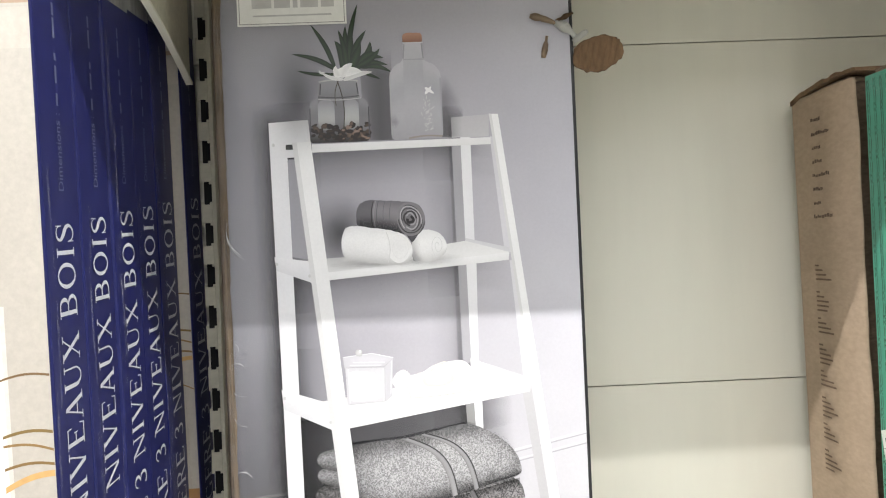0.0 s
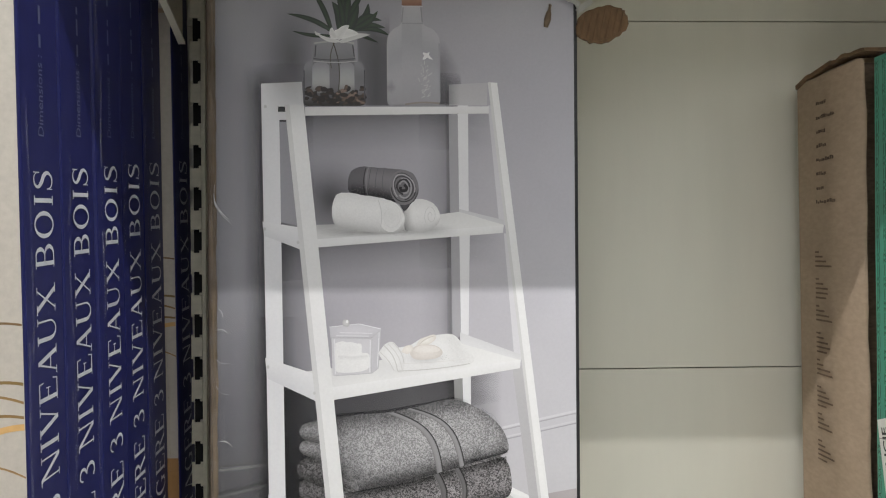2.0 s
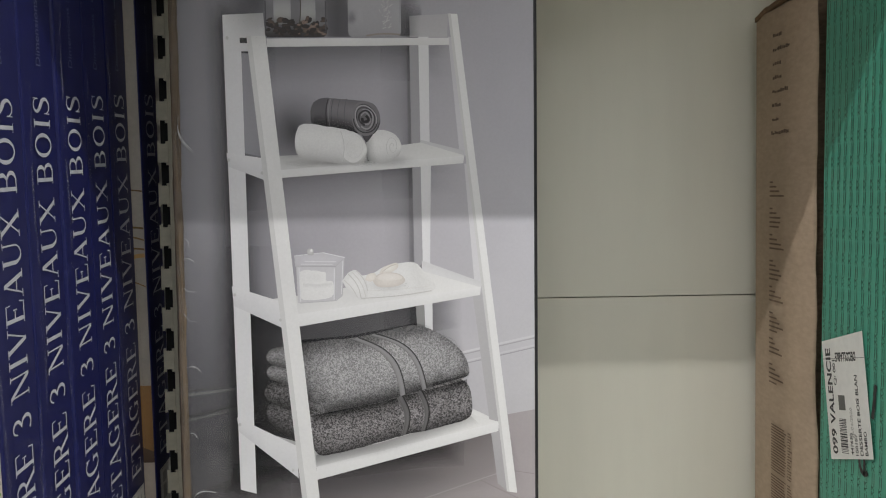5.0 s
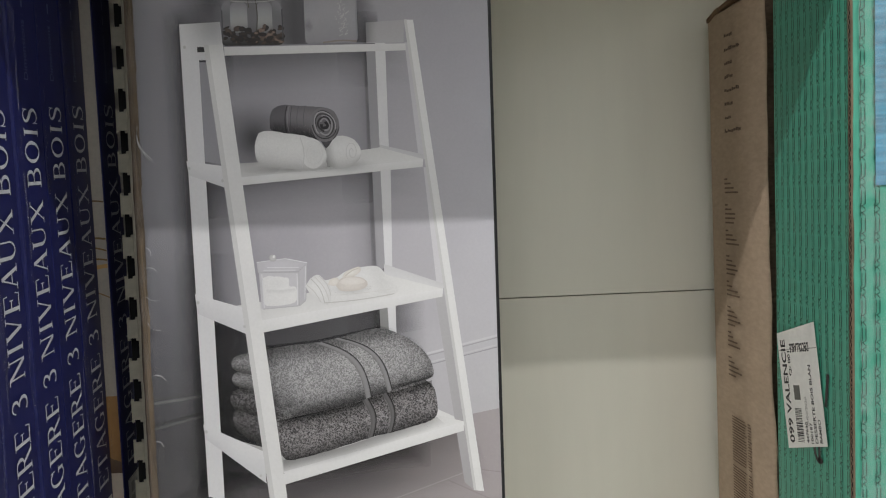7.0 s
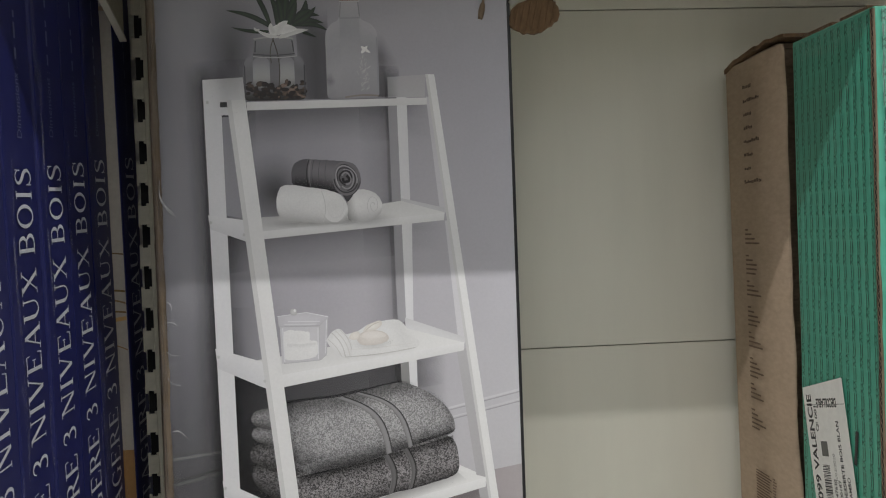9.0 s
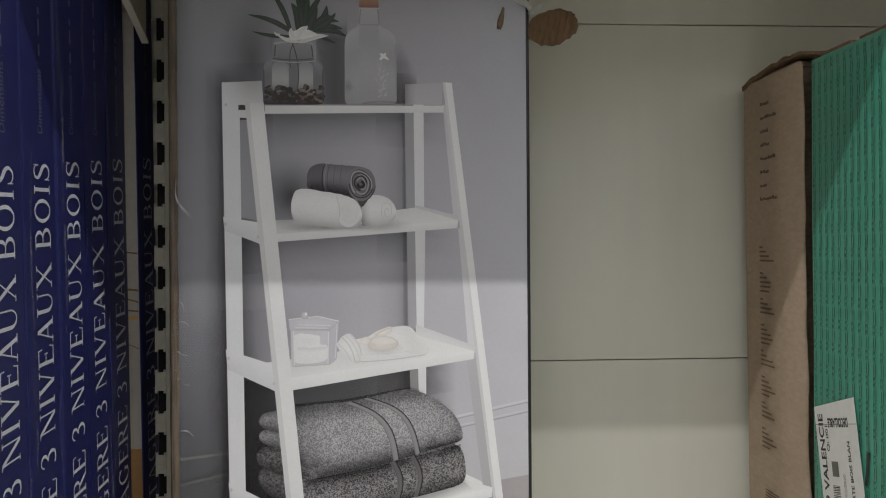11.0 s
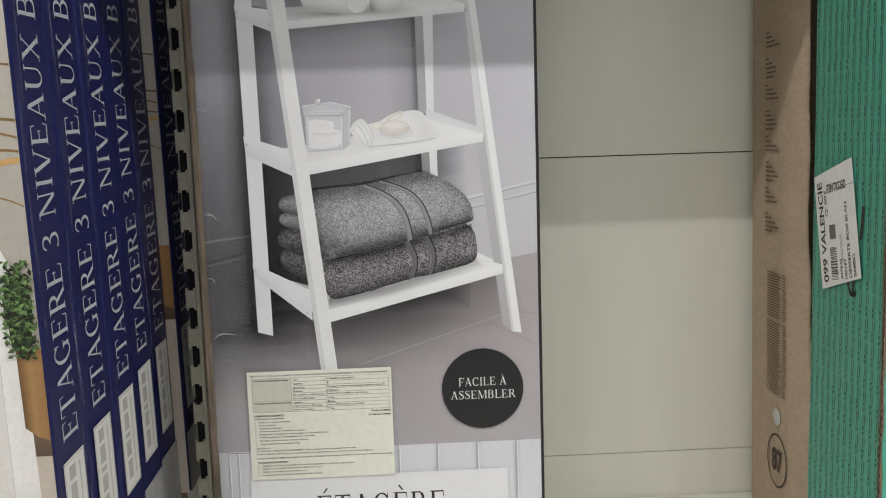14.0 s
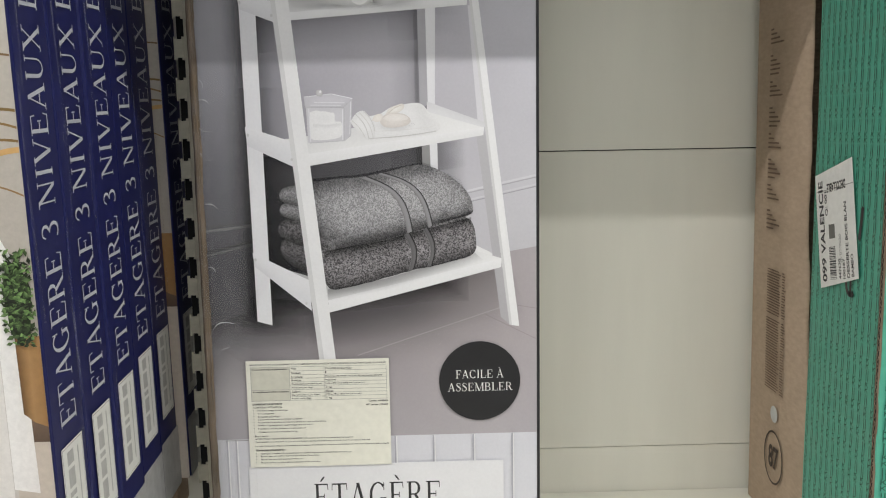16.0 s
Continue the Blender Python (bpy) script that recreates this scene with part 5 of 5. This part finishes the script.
# shade between the flutes, put in as a near-black strip
part("flute_painted_shade", block(-0.0006, 0.0005, 0.0006, 0.0044, 0.002, 0.812), M_DARK, green, "near-black strip painted as the shade between the flutes")
# open top flaps and the crumpled film over them
for y0, y1 in ((0.012, 0.060), (0.075, 0.132)):
    part("top_flap", worn(block(0.001, 0.40, y0, y1, 0.8125, 0.818, 0.001), 0.0012, 25), M_KRAFT_DARK, green)


def film_sheet(parent, place, nx, nz, w, h, seed, amount, mat):
    bm = bmesh.new()
    vs = [[bm.verts.new(place(w * a / nx, h * b / nz, amount * noise.noise(Vector((a * 0.7 + seed, b * 0.45, seed))))) for a in range(nx + 1)] for b in range(nz + 1)]
    for b in range(nz):
        for a in range(nx):
            bm.faces.new((vs[b][a], vs[b][a + 1], vs[b + 1][a + 1], vs[b + 1][a]))
    return part("film_wrap", bm, mat, parent, "crumpled clear film", True)


M_WRAP = M_FILM.copy()
M_WRAP.name = "clear_wrap"
for nd in M_WRAP.node_tree.nodes:
    if nd.type == "VALTORGB":
        nd.color_ramp.elements[0].color, nd.color_ramp.elements[1].color = (0.0,) * 3 + (1,), (0.16,) * 3 + (1,)
M_CLEAR = M_WRAP.copy()
M_CLEAR.name = "taut_clear_wrap"
for nd in M_CLEAR.node_tree.nodes:
    if nd.type == "VALTORGB":
        nd.color_ramp.elements[1].color = (0.06,) * 3 + (1,)
# haze of the film is put in as its faint pale colour
film_sheet(green, lambda a, b, d: (0.004 + a, -0.005 + d, 0.30 + b), 26, 40, 0.40, 0.52, 2, 0.004, M_WRAP)
film_sheet(green, lambda a, b, d: (-0.004 + d, 0.004 + a, 0.788 + b), 20, 5, 0.135, 0.034, 5, 0.004, M_CLEAR)
film_sheet(carton_ob, lambda a, b, d: (-0.004 + a, -0.0062 + d, 0.05 + b), 12, 60, 0.052, 0.87, 9, 0.0018, M_CLEAR)
# blue picture under the film on the front
M_PALE_BLUE = surface("pale_blue_print", (0.12, 0.36, 0.52, 1), 0.3, 0.35, 60, 14, 0.1, stretch=(0.3, 1, 4), coat=0.5)
part("front_picture", flat([(0.021, 0.60), (0.40, 0.60), (0.40, 0.80), (0.021, 0.80)], -0.0018), M_PALE_BLUE, green, "pale blue printed picture")

# price label on the green side
TW, TL = 0.082, 0.122


# the label leans: its foot is nearer the aisle than its head
bm = bmesh.new()
foot, ups, fro = Vector((0, -0.0245, -0.1195)), Vector((0, 0.205, 0.979)), Vector((0, -0.957, 0.29))
cs = [foot, foot + fro * TW, foot + fro * TW + ups * TL, foot + ups * TL]
a = [bm.verts.new(v) for v in cs]
b = [bm.verts.new(v - Vector((0.0004, 0, 0))) for v in cs]
bm.faces.new(b)
bm.faces.new(a[::-1])
for k in range(4):
    bm.faces.new((a[k], a[(k + 1) % 4], b[(k + 1) % 4], b[k]))
bmesh.ops.recalc_face_normals(bm, faces=bm.faces[:])
tag = part("stock_label", bm, M_WHITE, green, "white stock label with barcode, stuck on askew")
tag.location = (-0.0022, 0.1455, 0.4425)


def on_tag(name, bm, material, along, across, lift, flip=False):
    """along: metres up the label from its foot; across: metres from its far edge towards the camera."""
    o = foot + ups * along + fro * across
    m = axes((-lift, o.y, o.z), tuple(ups), (0, 0.979, -0.205)) if not flip else axes((-lift, o.y, o.z), tuple(-ups), (0, -0.979, 0.205))
    return part(name, turned(bm, m), material, tag)


on_tag("label_letters", lettering("099 VALENCIE", 0.108, 0.0105, 0.025), M_BLACK, 0.005, 0.0165, 0.0006)
on_tag("label_letters", lettering("Q: 001", 0.026, 0.0062, 0.02), M_BLACK, 0.074, 0.0255, 0.0006)
on_tag("label_letters", lettering("447630", 0.021, 0.005, 0.02), M_BLACK, 0.004, 0.0475, 0.0006)
on_tag("label_letters", lettering("26/02/2020", 0.030, 0.0045), M_GREY_PRINT, 0.020, 0.0475 + 0.003, 0.0006)
on_tag("label_letters", lettering("100187", 0.021, 0.005, 0.02), M_BLACK, 0.003, 0.0565, 0.0006)
on_tag("label_letters", lettering("DESSERTE BOIS BLAN", 0.078, 0.0055, 0.02), M_BLACK, 0.003, 0.0655, 0.0006)
on_tag("label_letters", lettering("BAMBO", 0.023, 0.0055, 0.02), M_BLACK, 0.003, 0.0745, 0.0006)
on_tag("label_letters", turned(lettering("DECOLLABLE", 0.040, 0.0095, 0.03), Matrix.Rotation(radians(-90), 4, "Y")), M_BLACK, 0.104, 0.066, 0.0006)
r = random.Random(31)
z = 0.005
while z < 0.040:
    w = r.choice((0.0006, 0.001, 0.0016))
    on_tag("barcode_bar", box2(w, 0.014), M_BLACK, z, 0.0375, 0.0006)
    z += w + r.choice((0.0007, 0.0011))
on_tag("grey_field", box2(0.015, 0.013), M_DIM, 0.048, 0.0385, 0.0006)
on_tag("fold_line", box2(0.0007, TW), M_GREY_PRINT, 0.096, TW, 0.0006)
# round dark mark on the carton below the label
bm = bmesh.new()
for k in range(40):
    a0, a1 = 0.5 + 5.0 * k / 40, 0.5 + 5.0 * (k + 1) / 40
    q = [bm.verts.new((rr * math.cos(t) * 0.8, 0, rr * math.sin(t))) for rr, t in ((0.0085, a0), (0.0135, a0), (0.0135, a1), (0.0085, a1))]
    bm.faces.new(q)
bars_of(bm, 0.0, -0.012, 0.0, 0.012, 0.004)
part("round_mark", on_side(bm, 0.060, 0.338, 0.0016, False), M_BLACK, green, "black printed mark")
part("mark_piece", on_side(box2(0.005, 0.034), 0.050, 0.385, 0.0015, False, radians(-8)), M_BLACK, green)

# ---- brown carton ----
KY = -0.026
kraft = thing("brown_carton", pose(GX + 0.006, KY, 0.6, 0, -0.5, 0), "plain brown cardboard carton with torn edges and faint print", "carton")
part("body", turned(carton(0.42, 0.134, 0.822, 0.003, 9, 12, 0.0012), pose(0.001, 0.024, 0)), M_KRAFT, kraft)
# shade of the gap beside the green carton, painted as a darker board face
part("gap_shade_front", worn(block(0.0005, 0.40, 0.0215, 0.0235, 0.002, 0.815), 0.0005, 40), M_GAP_SHADE, kraft, "board face darkened as the shade in the gap behind the torn edge")
# side liner with a ragged edge, the darkened gap face behind it
bm = bmesh.new()
rows = []
for k in range(90):
    z = 0.001 + 0.816 * k / 89
    rag = 0.0048 * noise.noise(Vector((3.0, z * 14, 0))) + 0.0016 * noise.noise(Vector((1.0, z * 70, 0)))
    rag -= 0.019 * max(0.0, min(1.0, (0.42 - z) / 0.26)) ** 1.5
    rows.append([bm.verts.new(v) for v in ((-0.0028, 0.156, z), (-0.0034 + 0.0006 * math.sin(z * 40), 0.08, z), (-0.0040, 0.004 + rag, z), (0.0005, 0.0045 + rag, z))])
for s, t in zip(rows, rows[1:]):
    for q in range(3):
        bm.faces.new((s[q], t[q], t[q + 1], s[q + 1]))
bmesh.ops.recalc_face_normals(bm, faces=bm.faces[:])
part("side_liner", bm, M_KRAFT, kraft, "brown liner with a ragged edge", True)
# bowed open flap on top
bm = bmesh.new()
rows = []
for k in range(25):
    u = k / 24
    y = 0.156 * (1 - u) - 0.004 * u
    z = 0.817 + 0.006 * math.sin(math.pi * u) ** 0.8 + 0.009 * u + 0.0022 * noise.noise(Vector((u * 9, 0, 4))) + 0.0012 * noise.noise(Vector((u * 31, 0, 7)))
    rows.append([bm.verts.new(v) for v in ((-0.005, y, z - 0.0055 * (1 - 0.4 * u)), (-0.005, y, z), (0.20, y, z + 0.002), (0.20, y, z - 0.01))])
for s, t in zip(rows, rows[1:]):
    for q in range(4):
        bm.faces.new((s[q], s[(q + 1) % 4], t[(q + 1) % 4], t[q]))
bm.faces.new(rows[0])
bm.faces.new(rows[-1])
bmesh.ops.recalc_face_normals(bm, faces=bm.faces[:])
part("top_flap", bm, M_KRAFT_DARK, kraft, "bowed torn top flap")
LIFT = 0.0056
M_STAMP = surface("worn_brown_stamp", (0.13, 0.085, 0.058, 1), 0.85, 0.35, 260, 30, 0.0)


def on_kraft(name, bm, material, y, z, right_up=True, label=""):
    return part(name, on_side(bm, y - KY, z - 0.6, LIFT, right_up), material, kraft, label)


r = random.Random(14)
# stamped block near the top: worn words across the side
z = 1.383
for k, w in enumerate((0.024, 0.044, 0.022, 0.024, 0.042, 0.024, 0.018, 0.046)):
    y = 0.079 + r.uniform(-0.003, 0.003)
    end = y - w
    while y > end:
        step = r.uniform(0.0025, 0.007)
        on_kraft("stamp_mark", box2(min(step, y - end) * 0.86, r.uniform(0.0024, 0.0044)), M_STAMP, y, z + r.uniform(-0.0006, 0.0006), False)
        y -= step
    z -= 0.0162
# groups of faint short lines
z = 1.2125
for k in range(8):
    for j, w in enumerate((0.009, 0.018, 0.028, 0.034, 0.022)[:4 + k % 2]):
        w *= r.uniform(0.85, 1.15)
        on_kraft("faint_line", box2(w, 0.0021), M_FAINT, 0.084, z - 0.0054 * j, False)
    z -= 0.0313
for k in range(44):
    for y, w in ((0.077, r.uniform(0.034, 0.042)), (0.033, r.uniform(0.006, 0.012))):
        on_kraft("fine_print", box2(w, 0.0016), M_FAINT, y, 0.921 - 0.0034 * k - (0.004 if k > 16 else 0), False)
bm = bmesh.new()
for k in range(48):
    a0, a1 = 2 * math.pi * k / 48, 2 * math.pi * (k + 1) / 48
    bm.faces.new([bm.verts.new((rx * math.cos(t), 0, rz * math.sin(t))) for rx, rz, t in ((0.0256, 0.0318, a0), (0.0282, 0.0344, a0), (0.0282, 0.0344, a1), (0.0256, 0.0318, a1))])
on_kraft("ring_print", bm, M_BROWN_PRINT, 0.045, 0.686, False, "dark brown printed ring")
on_kraft("ring_number", lettering("87", 0.029, 0.030, 0.03), M_BROWN_PRINT, 0.0595, 0.671, False)
bm = bmesh.new()
bmesh.ops.create_circle(bm, cap_ends=True, segments=24, radius=0.0105, matrix=Matrix.Rotation(radians(90), 4, "X"))
on_kraft("round_print", bm, M_SPINE_WHITE, 0.046, 0.742, False, "pale round printed mark")
